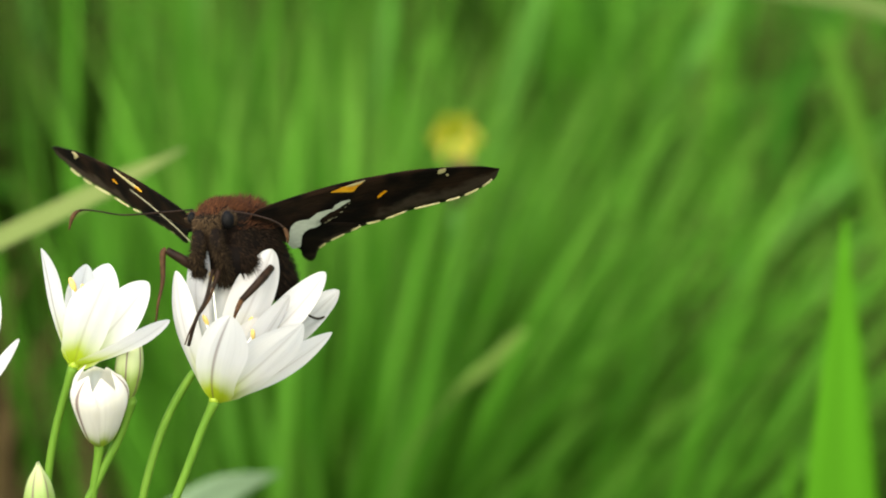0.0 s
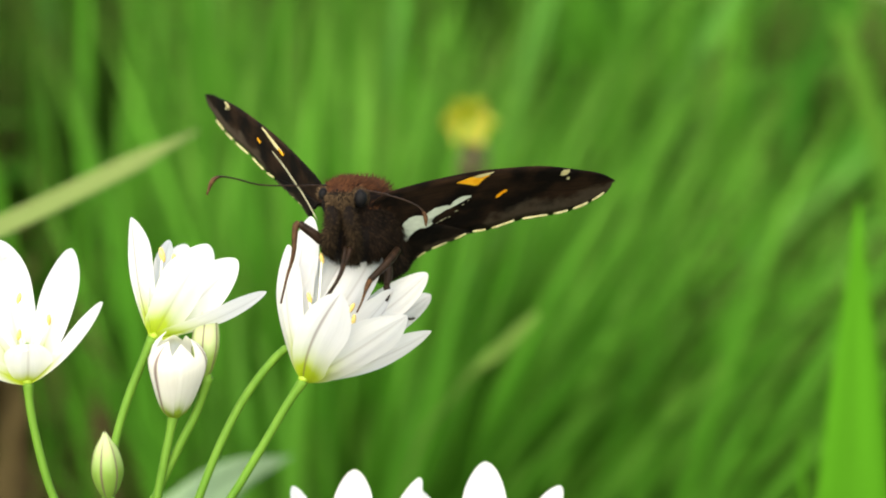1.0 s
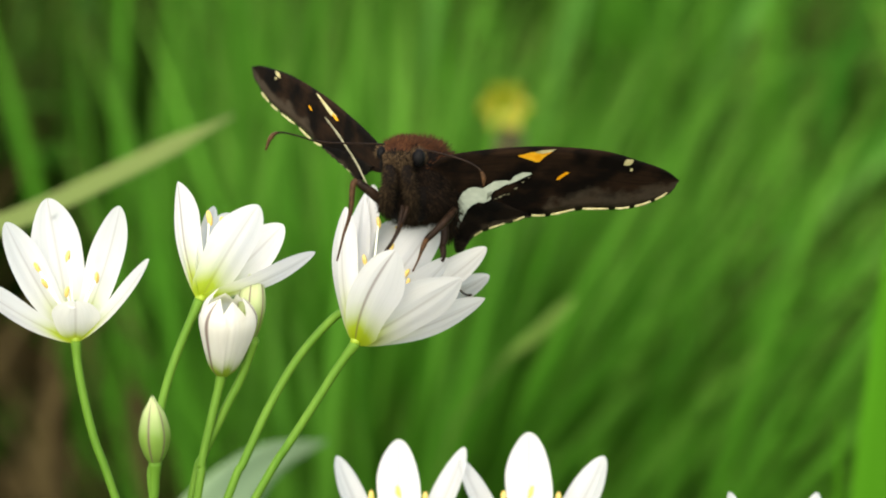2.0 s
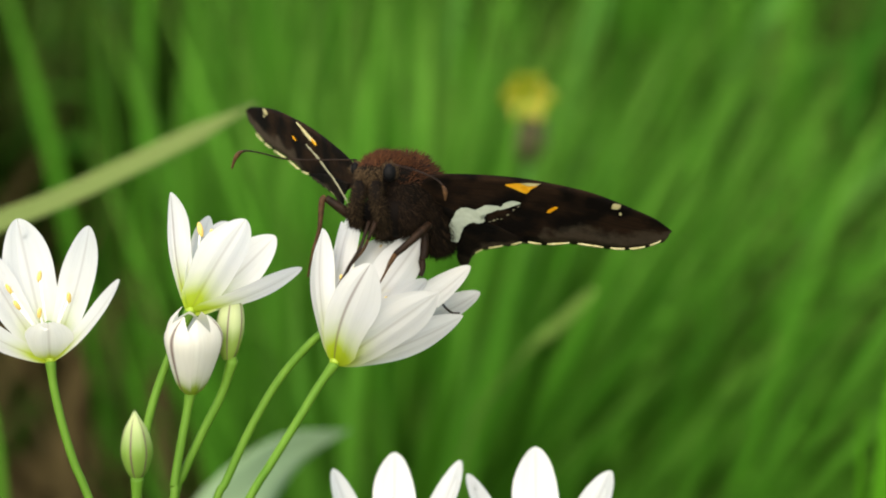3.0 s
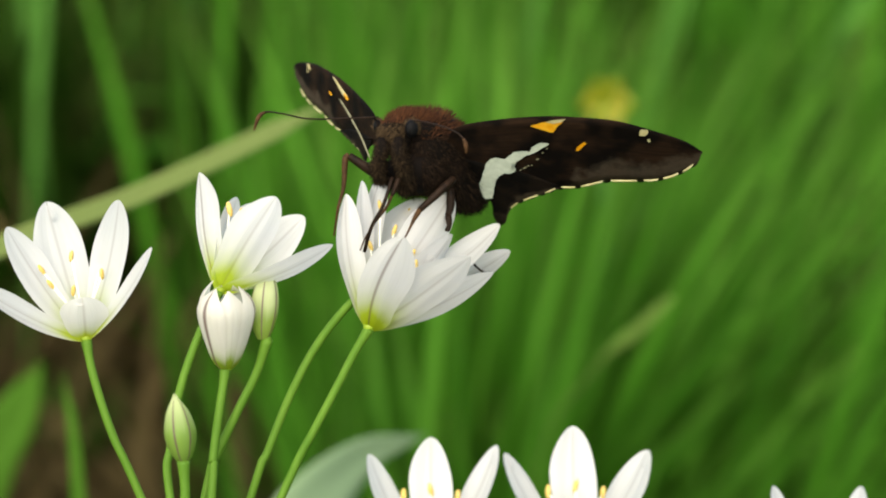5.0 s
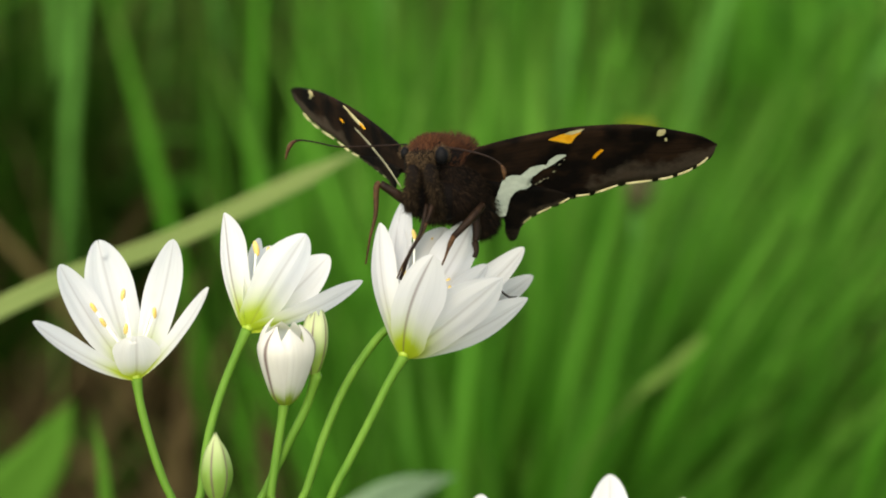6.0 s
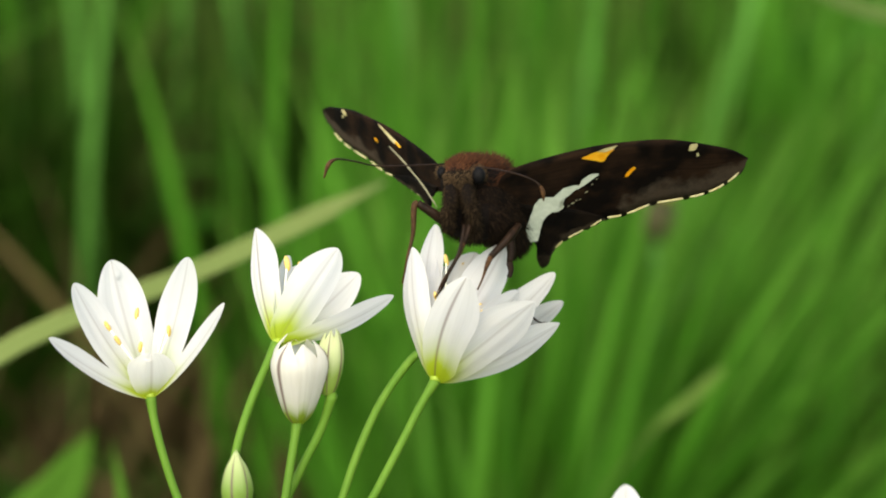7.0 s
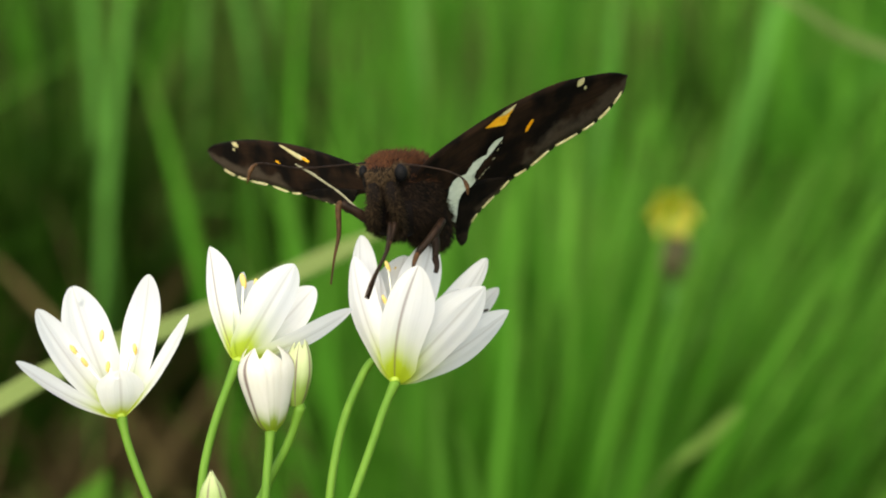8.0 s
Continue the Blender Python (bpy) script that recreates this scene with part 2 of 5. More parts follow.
def tube(bm, points, radii, sides=8):
    """A round tube through the points, closed at both ends."""
    pts = [Vector(p) for p in points]
    rings, side = [], None
    for i, p in enumerate(pts):
        d = (pts[min(i + 1, len(pts) - 1)] - pts[max(i - 1, 0)]).normalized()
        if side is None:
            side = d.orthogonal().normalized()
        side = (side - d * side.dot(d)).normalized()
        up = d.cross(side)
        r = radii[i] if isinstance(radii, (list, tuple)) else radii
        rings.append([bm.verts.new(p + r * (math.cos(a) * side + math.sin(a) * up)) for a in (2 * math.pi * k / sides for k in range(sides))])
    for a, b in zip(rings, rings[1:]):
        for k in range(sides):
            bm.faces.new((a[k], a[(k + 1) % sides], b[(k + 1) % sides], b[k]))
    bm.faces.new(rings[0][::-1])
    bm.faces.new(rings[-1])


def spline(points, steps=6):
    """Catmull-Rom points through the given ones."""
    p = [Vector(q) for q in points]
    p = [2 * p[0] - p[1], *p, 2 * p[-1] - p[-2]]
    out = []
    for a, b, c, d in zip(p, p[1:], p[2:], p[3:]):
        for k in range(steps):
            t = k / steps
            out.append(0.5 * ((2 * b) + (c - a) * t + (2 * a - 5 * b + 4 * c - d) * t * t + (3 * b - 3 * c + d - a) * t ** 3))
    out.append(p[-2])
    return out


def ball(bm, centre, radii, turn=None, segs=20, rings=12):
    m = Matrix.Translation(centre) @ (turn or Matrix()) @ Matrix.Diagonal((*radii, 1))
    bmesh.ops.create_uvsphere(bm, u_segments=segs, v_segments=rings, radius=1, matrix=m)


# ---- flowers ----
def petal(parent, tip, width, axis, bow=0.12, cup=0.30, mat=None, root=(0, 0, 0), notch=0.0, curl=0.0, foot=0.6, point=0.55, skew=0.0, sway=0.0):
    """One tepal from root to tip: bowed outwards, hollow towards the flower's axis, with a blunt point."""
    root, tip, axis = Vector(root) * U, Vector(tip) * U, Vector(axis).normalized()
    d = tip - root
    length = d.length
    d.normalize()
    inward = axis - d * axis.dot(d)
    if inward.length < 0.15:
        inward = Vector((0, -1, 0)) - d * d.y * -1
    inward.normalize()
    side = d.cross(inward).normalized()
    bm = bmesh.new()
    rows, n, m = [], 22, 10
    for j in range(n + 1):
        t = 1 - (1 - j / n) ** 1.6
        if t < 0.62:
            wide = foot + (1 - foot) * math.sin(t / 0.62 * math.pi / 2) ** 1.3
        else:
            wide = max(0, math.cos((t - 0.62) / 0.38 * math.pi / 2)) ** point
        wide *= min(1, 0.3 + 7 * t)
        half = 0.54 * width * U * max(wide, 0.03)
        centre = root + d * (length * t) - inward * (bow * length * 4 * t * (1 - t)) - inward * (curl * length * max(0, t - 0.6) ** 2) + side * (sway * length * 4 * t * (1 - t))
        row = []
        for i in range(m + 1):
            s = 2 * i / m - 1
            lift = 0.62 * cup * half * s * s + 0.035 * half * math.cos(s * math.pi * 3)
            back = -notch * length * math.exp(-((s - 0.25) / 0.16) ** 2) if t > 0.9 else 0
            wave = 1 + 0.05 * math.sin(9 * t + 40 * width + (3 if s > 0 else 0)) * abs(s)
            row.append(bm.verts.new(centre + side * (half * s * wave * (1 + (skew if s > 0 else -skew))) + inward * lift + d * back))
        rows.append(row)
    grid_faces(bm, rows, lambda a, b: (a, b))
    return part("petal", bm, mat or WHITE, parent)


def stamen(parent, foot, tip, big=1.0):
    """A thread with its anther."""
    foot, tip = Vector(foot) * U, Vector(tip) * U
    bm = bmesh.new()
    tube(bm, [foot, foot.lerp(tip, 0.5), tip], [2.2 * U, 1.8 * U, 1.4 * U], 6)
    thread = part("stamen", bm, FILAMENT, parent)
    bm = bmesh.new()
    d = (tip - foot).normalized()
    lean = Vector((0.5, -0.3, 0.8)) if random.random() < 0.5 else Vector((-0.4, -0.4, 0.8))
    ball(bm, tip, (4.2 * U * big, 4.2 * U * big, 11 * U * big), (d + lean).to_track_quat("Z", "Y").to_matrix().to_4x4(), 10, 8)
    part("anther", bm, ANTHER, thread, "yellow pollen-covered anther")


def pedicel(parent, points, radius=7.6, flare=1.35):
    pts = spline([Vector(p) * U for p in points], 6)
    k = len(pts)
    radii = [U * radius * (1 + (flare - 1) * max(0, 1 - i / 4)) for i in range(k)]
    bm = bmesh.new()
    tube(bm, pts, radii, 10)
    part("pedicel", bm, STEM, parent, "slender green flower stalk")


def receptacle(parent, at, r=20, mat=None):
    bm = bmesh.new()
    ball(bm, Vector(at) * U, (r * U, r * U, r * 0.8 * U), None, 14, 8)
    part("receptacle", bm, mat or BASE, parent, "yellow-green flower base")


def ovary(parent, at):
    bm = bmesh.new()
    ball(bm, Vector(at) * U, (15 * U, 15 * U, 26 * U), None, 12, 8)
    part("ovary", bm, STEM, parent)


HUB = (370, 1200)


def to_hub(x, y):
    return (HUB[0] - x, 0, y - HUB[1])


bloom_group = "wild garlic blooms of one umbel"

# the bloom on which the butterfly drinks
bloom_a = thing("garlic_flower", "open white six-petalled flower with yellow stamens under the butterfly", "flower", bloom_group)
axis_a = (105, 25, 190)
for tip, w, bow, cup, skew, sway, foot in (((-21, 5, 242), 68, 0.06, 0.45, 0.0, 0.02, 0.5), ((9, 75, 262), 72, 0.03, 0.35, 0.0, 0.0, 0.45), ((71, -140, 165), 80, 0.07, 0.4, -0.22, 0.05, 0.62),
                                      ((186, -77, 119), 90, 0.07, 0.25, 0.05, 0.03, 0.55), ((229, -4, 84), 78, 0.05, 0.3, 0.0, -0.02, 0.5), ((164, 62, 153), 90, 0.04, 0.3, 0.0, 0.0, 0.45)):
    front = tip[1] < -100
    petal(bloom_a, tip, w, axis_a if front else (95, 100, 190), bow, cup, RIBBED if front else None, foot=foot, skew=skew, sway=sway, point=0.72 if tip[0] > 175 else 0.6)
for foot, tip in (((20, 0, 30), (15, -10, 148)), ((25, -5, 30), (92, -15, 108)), ((28, -10, 28), (117, -58, 98)), ((25, 5, 32), (88, 25, 125)), ((20, 5, 30), (38, 20, 216)), ((22, 5, 30), (60, 40, 170))):
    stamen(bloom_a, foot, tip)
receptacle(bloom_a, (2, 0, 5), 11)
ovary(bloom_a, (28, 0, 50))
pedicel(bloom_a, ((2, 0, 2), (-28, 0, -40), (-68, 0, -105), (-112, 0, -175), (-160, 0, -254), to_hub(700, 628)), 7.6)

# the bloom behind it
bloom_a2 = thing("garlic_flower", "open white flower behind, with the butterfly's feet on it", "flower", bloom_group)
axis_a2 = (120, 110, 200)
r2 = (2, 48, 40)
for tip, w in (((31, 82, 284), 74), ((98, 95, 226), 95), ((152, 78, 232), 76), ((236, 73, 171), 80), ((246, 143, 122), 74), ((120, 40, 120), 70)):
    petal(bloom_a2, tip, w, axis_a2 if tip[0] < 200 else (100, -80, 200), 0.09, 0.35, None, r2)
for tip in ((96, 80, 180), (120, 90, 160), (70, 85, 200)):
    stamen(bloom_a2, (15, 60, 70), tip)
bm = bmesh.new()
tube(bm, spline([Vector(p) * U for p in ((184, 92, 102), (190, 98, 94), (200, 106, 86), (212, 112, 85))], 4), [U * 2.2] * 13, 6)
part("thread", bm, CHITIN, bloom_a2, "thin dark curled thread clinging to a petal")
receptacle(bloom_a2, (2, 48, 44), 13)
pedicel(bloom_a2, ((0, 48, 38), (-28, 45, 52), (-98, 35, -22), (-152, 25, -112), (-198, 15, -212), (-220, 8, -260), to_hub(700, 628)), 7.6)

# second bloom
bloom_b = thing("garlic_flower", "half-open white flower with a spreading lower petal and green base", "flower", bloom_group)
axis_b = (85, 30, 160)
for tip, w, bow, cup, skew, sway in (((-18, 7, 218), 60, 0.03, 0.2, -0.4, 0.05), ((37, 48, 175), 82, 0.05, 0.25, 0.0, 0.0), ((117, -58, 154), 76, 0.07, 0.3, 0.0, 0.03),
                                ((157, 23, 129), 74, 0.06, 0.3, 0.0, 0.0), ((210, -47, 64), 56, 0.03, 0.35, 0.0, -0.05), ((62, 90, 168), 70, 0.06, 0.3, 0.0, 0.0)):
    first = tip[0] < 0
    petal(bloom_b, tip, w, (80, 110, 140) if first else (60, -150, 110) if 150 < tip[0] < 200 else axis_b, bow, cup, RIBBED if first else GREEN_FOOT, point=0.7 if first else 0.58, foot=0.5 if first else 0.6, curl=0.25 if first else 0.0, skew=skew, sway=sway)
for tip in ((28, -8, 146), (50, -14, 132), (62, 35, 100)):
    stamen(bloom_b, (10, 0, 28), tip, 1.3)
receptacle(bloom_b, (2, 0, 5), 11)
pedicel(bloom_b, ((0, 0, 2), (-30, 0, -55), (-60, 0, -120), (-84, 0, -190), (-100, 0, -270), (-106, 0, -340), to_hub(440, 552)), 7.6)

# third bloom, wide open
bloom_c = thing("garlic_flower", "wide open white flower showing six petals and yellow stamens", "flower", bloom_group)
axis_c = (0, -20, 200)
for tip, w, bow, cup, notch in (((-170, -95, 110), 54, 0.05, 0.35, 0), ((-120, -19, 212), 62, 0.07, 0.3, 0), ((-51, 31, 255), 86, 0.08, 0.25, 0.05),
                                ((83, -57, 239), 64, 0.07, 0.3, 0), ((136, -119, 146), 42, 0.05, 0.4, 0.04), ((5, -66, 74), 78, 0.08, 0.5, 0.10)):
    petal(bloom_c, tip, w, axis_c if tip[2] < 100 else (0, -150, 150), bow, cup, None, (0, 0, 0), notch, foot=0.42)
for tip in ((-13, 0, 152), (-66, -10, 132), (-51, -30, 104), (-12, -35, 89), (43, -5, 146), (40, -30, 114)):
    stamen(bloom_c, (0, 0, 28), tip)
receptacle(bloom_c, (0, 0, 5), 11)
ovary(bloom_c, (0, -8, 48))
pedicel(bloom_c, ((0, 0, 2), (4, 0, -45), (16, 0, -110), (34, 0, -180), (60, 0, -252), to_hub(208, 631)), 7.6)


def bud_petals(parent, foot, axis, height, profile, mat, span, phase, inner=0.93, ragged=0.08, plain=None):
    """Six tepals wrapped round a bud: three outer, three inner, each a curved shell with its own tip."""
    foot, axis = Vector(foot) * U, Vector(axis).normalized()
    u = Vector((1, 0, 0)) - axis * axis.x
    u.normalize()
    v = axis.cross(u)
    for k in range(6):
        a0 = phase + math.pi * k / 3
        scale = 1.0 if k % 2 else inner
        tall = height * (1 - ragged * random.random())
        bm = bmesh.new()
        rows = []
        for j in range(17):
            t = j / 16
            close = 1 if t < 0.68 else max(0.06, math.cos((t - 0.68) / 0.32 * math.pi / 2) ** 0.6)
            row = []
            for i in range(9):
                s = i / 4 - 1
                a = a0 + span * close * s
                rad = profile(t) * scale * (1 + 0.035 * math.cos(s * math.pi)) * U
                row.append(bm.verts.new(foot + axis * (tall * t * U) + (math.cos(a) * u + math.sin(a) * v) * rad))
            rows.append(row)
        grid_faces(bm, rows, lambda p, q: (p, q))
        part("petal", bm, mat if not plain or k in (3, 5) else plain, parent)


def rounded(stops):
    """A smooth radius along a bud."""
    ts = [s[0] for s in stops]
    pts = [p.y for p in spline([(t, rr, 0) for t, rr in stops], 8)]
    xs = [p.x for p in spline([(t, rr, 0) for t, rr in stops], 8)]
    return lambda t: float(np.interp(t, xs, pts))


opening_bud = thing("flower_bud", "half-opened cream-white bud with brown midribs, on a green stalk", "bud", bloom_group)
bud_petals(opening_bud, (0, 0, 0), (22, -60, 150), 165, rounded([(0, 13), (0.12, 27), (0.45, 44), (0.70, 52), (0.86, 45), (1, 24)]), BUD_WHITE, 0.74, 0.9, 0.88, 0.14, BUD_PLAIN)
for tip in ((54, -50, 104),):
    stamen(opening_bud, (5, -10, 30), tip)
receptacle(opening_bud, (1, 0, 2), 12)
pedicel(opening_bud, ((0, 0, 2), (-12, 0, -45), (-26, 0, -100), (-40, 0, -160), (-44, 0, -195), to_hub(470, 692)), 7.8)

tall_bud = thing("flower_bud", "slim greenish-white closed bud with dark midribs", "bud", bloom_group)
bud_petals(tall_bud, (-8, 0, 0), (7, 14, 118), 125, rounded([(0, 9), (0.15, 18), (0.45, 25), (0.75, 22), (1, 10)]), BUD_PALE, 0.7, 0.4)
receptacle(tall_bud, (0, 0, 2), 8, STEM)
pedicel(tall_bud, ((0, 0, 2), (-20, 6, -60), (-55, 10, -130), (-90, 10, -205), (-106, 8, -255), to_hub(537, 632)), 8.0)

green_bud = thing("flower_bud", "small closed green bud with dark ribs", "bud", bloom_group)
bud_petals(green_bud, (3, 0, -120), (-3, 0, 120), 120, rounded([(0, 9), (0.12, 19), (0.4, 28), (0.7, 21), (0.9, 8), (1, 2)]), BUD_GREEN, 0.72, 1.35, 0.93, 0.03)
receptacle(green_bud, (3, 0, -118), 10)
pedicel(green_bud, ((3, 0, -118), (1, 0, -165), (1, 0, -220), to_hub(344, 718)), 8.5)


def low_bloom(label, tips, base, hub):
    ob = thing("garlic_flower", label, "flower", "wild garlic blooms of the nearer umbel")
    axis = Vector((0, 0, 1))
    for tip, w, notch in tips:
        petal(ob, tip, 0.84 * w, axis, 0.07, 0.3, None, base, notch)
    b = Vector(base)
    for k in range(3):
        stamen(ob, b + Vector((0, 0, 30)), b + Vector((-44 + 44 * k, 20 - 10 * k, 108 + 10 * (k % 2))), 1.1)
    receptacle(ob, b + Vector((0, 0, 6)), 13)
    pedicel(ob, (b, b + Vector((0, 0, -60)), b.lerp(Vector(hub), 0.5) + Vector((0, 0, -20)), hub), 8.5)
    return ob


low_bloom_a = low_bloom("white open flower of a nearer umbel beside its twin", (((0, 60, 0), 78, 0), ((-102, 70, -28), 76, 0), ((108, 70, -14), 84, 0.05), ((-60, -120, -120), 80, 0), ((60, -120, -120), 80, 0), ((10, -140, -110), 80, 0)), (0, 0, -200), (118, 0, -610))
low_bloom_b = low_bloom("white open flower of a nearer umbel with torn petal tips", (((0, 60, 0), 84, 0), ((-112, 60, -44), 88, 0.06), ((124, 70, -40), 112, 0.05), ((-60, -120, -120), 80, 0), ((60, -120, -120), 80, 0), ((10, -140, -115), 80, 0)), (2, 0, -212), (-115, 0, -622))
low_bloom_c = low_bloom("white flower of a nearer umbel, further along", (((0, 30, 0), 84, 0), ((-140, 60, -2), 78, 0), ((110, 60, -24), 76, 0), ((-60, -110, -110), 76, 0), ((60, -110, -110), 76, 0), ((-60, -130, -100), 76, 0)), (-60, 0, -190), (-640, 0, -740))


# ---- the butterfly ----
skipper = thing("butterfly", "dark brown skipper butterfly with silver wing marks on a flower", "butterfly")
CHORD = {1: 0.66, -1: 1.2}  # the far wing is held folded to a narrower chord


def wing_depth(u, v):
    """Camber of the wing, in working units."""
    return -3 * math.sin(min(1, max(0, (u - 150) / 300)) * math.pi)


def wing_point(x, y, mirror, proud=0.0):
    """A place on the wing: x outwards, y down the chord as it is seen edge-on."""
    v = y / CHORD[mirror]
    deep = wing_depth(x, v) - proud
    return Vector((mirror * x, deep, -v - (1.0 if mirror > 0 else 0.0) * deep)) * U


def margin(points, steps=5):
    return [(p.x, p.y) for p in spline([(x, y, 0) for x, y in points], steps)]


def resample(points, n):
    p = np.array(points, float)
    s = np.r_[0, np.cumsum(np.hypot(*np.diff(p, axis=0).T))]
    t = np.linspace(0, s[-1], n)
    return list(zip(np.interp(t, s, p[:, 0]), np.interp(t, s, p[:, 1])))


VEIN_TIPS = (58, 86, 110, 131, 152, 168, 184, 218, 272, 333, 369, 405, 432)  # where the veins end in dark points of the margin


def wing_sheet(name, upper, lower, mirror, mat, parent, proud, thick, label="", rough_edge=0.0):
    bm = bmesh.new()
    n = 96
    a, b = resample(margin(upper), n), resample(margin(lower), n)
    rows = []
    for k in range(9):
        t = k / 8
        row = []
        for i, ((x0, y0), (x1, y1)) in enumerate(zip(a, b)):
            vein = 0.35 * math.cos((t * 6 + i * 0.01) * math.pi * 2)
            edge = rough_edge * (sum(math.exp(-((x1 - tip) / 6) ** 2) for tip in VEIN_TIPS) - 0.25) if k == 8 else 0
            row.append(bm.verts.new(wing_point(x0 + (x1 - x0) * t, y0 + (y1 - y0) * t + edge, mirror, proud + vein)))
        rows.append(row)
    grid_faces(bm, rows, lambda p, q: (p, q))
    thicken(bm, thick * U)
    return part(name, bm, mat, parent, label)


def wing_patch(name, outline, mirror, mat, parent, proud, label):
    """A patch of coloured scales that follows the wing."""
    bm = bmesh.new()
    rng = random.Random(int(100 * outline[0][0]))
    if len(outline) > 5:
        loop = spline([(x, y, 0) for x, y in (outline[-1], *outline, outline[0])], 4)[4:-4]
        outline = [(p.x + rng.gauss(0, 0.45), p.y + rng.gauss(0, 0.45)) for p in loop[:-1] if (p - loop[-1]).length > 0.5]
    front = [bm.verts.new(wing_point(x, y, mirror, proud + 0.5)) for x, y in outline]
    rear = [bm.verts.new(wing_point(x, y, mirror, proud - 0.5)) for x, y in outline]
    k = len(outline)
    faces = [bm.faces.new(front), bm.faces.new(rear[::-1])]
    for i in range(k):
        bm.faces.new((front[i], rear[i], rear[(i + 1) % k], front[(i + 1) % k]))
    bmesh.ops.triangulate(bm, faces=faces)
    bmesh.ops.recalc_face_normals(bm, faces=bm.faces[:])
    return part(name, bm, mat, parent, label, False)


def held(x, y, mirror):
    """The far wing is held so that its inner hind part is narrower."""
    if mirror > 0 or y < 40 or x > 250:
        return (x, y)
    return (x, 40 + (y - 40) * (0.52 + 0.48 * max(0, (x - 60) / 190)))


def make_wing(mirror):
    fore_top = [(-12, 14), (13, -18), (74, -32), (164, -41), (230, -41), (303, -35), (369, -18), (417, -2), (446, 16)]
    fore_low = [(-8, 40), (20, 62), (80, 86), (182, 87), (218, 84), (272, 72), (333, 70), (369, 66), (405, 54), (435, 36), (446, 18)]
    fore_low = [held(x, y, mirror) for x, y in fore_low]
    wing = wing_sheet("wing", fore_top, fore_low, mirror, WING, skipper, 0, 1.6, "dark brown raised wing seen from its underside", 4.0)
    hind_top = [(-10, 30), (30, 40), (80, 52), (130, 64), (182, 84)]
    hind_low = [(0, 40), (25, 45), (38, 93), (54, 117), (53, 141), (62, 159), (74, 156), (86, 129), (110, 114), (152, 99), (184, 87)]
    hind_top, hind_low = [held(x, y, mirror) for x, y in hind_top], [held(x, y, mirror) for x, y in hind_low]
    wing_sheet("hind_wing", hind_top, hind_low, mirror, HIND, wing, 3.2, 1.6, "blackish hind wing with a lobed tail", 4.0)
    wide_patch = [(148, -23), (166, -29), (186, -32), (207, -32), (195, -24), (190, -16), (183, -13), (175, -16), (160, -19)]
    slim_patch = [(148, -12), (175, -23), (212, -36), (206, -31), (180, -15), (160, -7)]
    wing_patch("orange_patch", wide_patch if mirror > 0 else slim_patch, mirror, ORANGE if mirror > 0 else CREAM, wing, 2.2, "golden orange glassy patch")
    if mirror > 0:
        wing_patch("cream_gleam", [(176, -31), (188, -34.5), (213, -37), (204, -31.5), (190, -28.5)], mirror, CREAM, wing, 3.3, "creamy end of the orange patch")
    else:
        wing_patch("orange_patch", [(140, -8), (148, -12), (158, -16), (160, -13), (153, -8), (146, -5)], mirror, ORANGE, wing, 3.3, "golden orange end of the pale streak")
    wing_patch("orange_spot", [(223, 18), (230, 9), (239, 4), (243, 6), (233, 13), (228, 19)] if mirror > 0 else [(226, 12), (232, 7), (237, 5), (238, 7), (233, 10), (228, 13)], mirror, ORANGE, wing, 2.2, "small orange spot")
    wing_patch("cream_spot", [(339, -10), (341, -19), (347, -21), (355, -20), (353, -13), (345, -9)], mirror, CREAM, wing, 2.2, "small cream spot")
    wing_patch("cream_spot", [(352, -4), (356, -5), (357, 0), (353, 1)], mirror, CREAM, wing, 2.2, "tiny cream spot")
    s = [(44, 110), (38, 88), (47, 68), (55, 50), (64, 39), (77, 34), (93, 35), (106, 27), (118, 22), (139, 22), (132, 30), (114, 40), (101, 46), (110, 54), (102, 61), (84, 64), (70, 76), (62, 96), (56, 111)]
    if mirror > 0:
        wing_patch("silver_patch", s, mirror, SILVER, wing, 5.4, "large silvery-white patch")
        wing_patch("silver_patch", [(137, 28), (146, 14), (160, 6), (177, 7), (165, 14), (152, 22)], mirror, SILVER, wing, 5.4, "silvery-white streak")
        for x, y, r in ((152, 35, 0.8), (163, 23, 0.6), (126, 51, 0.9), (140, 46, 0.5), (133, 47, 0.5), (172, 15, 0.5), (118, 55, 0.5)):
            wing_patch("silver_fleck", [(x - 4 * r, y + 2 * r), (x, y - 1.6 * r), (x + 5 * r, y - 1.4 * r), (x + 1, y + 1.6 * r)], mirror, DIM, wing, 5.4, "faint silvery fleck")
    else:
        wing_patch("silver_patch", [(33, 91), (80, 55), (110, 38), (150, 18.5), (178, 5), (174, 4.5), (140, 17.5), (100, 38), (70, 55), (31, 89)], mirror, DIM, wing, 5.4, "silvery-white streak")
    # pale chequered fringe along the hind edge
    low = margin([held(x, y, mirror) for x, y in ((86, 130), (110, 115), (152, 100), (184, 88), (218, 86), (272, 74), (333, 72), (369, 68), (405, 56), (432, 39))], 8)
    pieces_rng = random.Random(31)
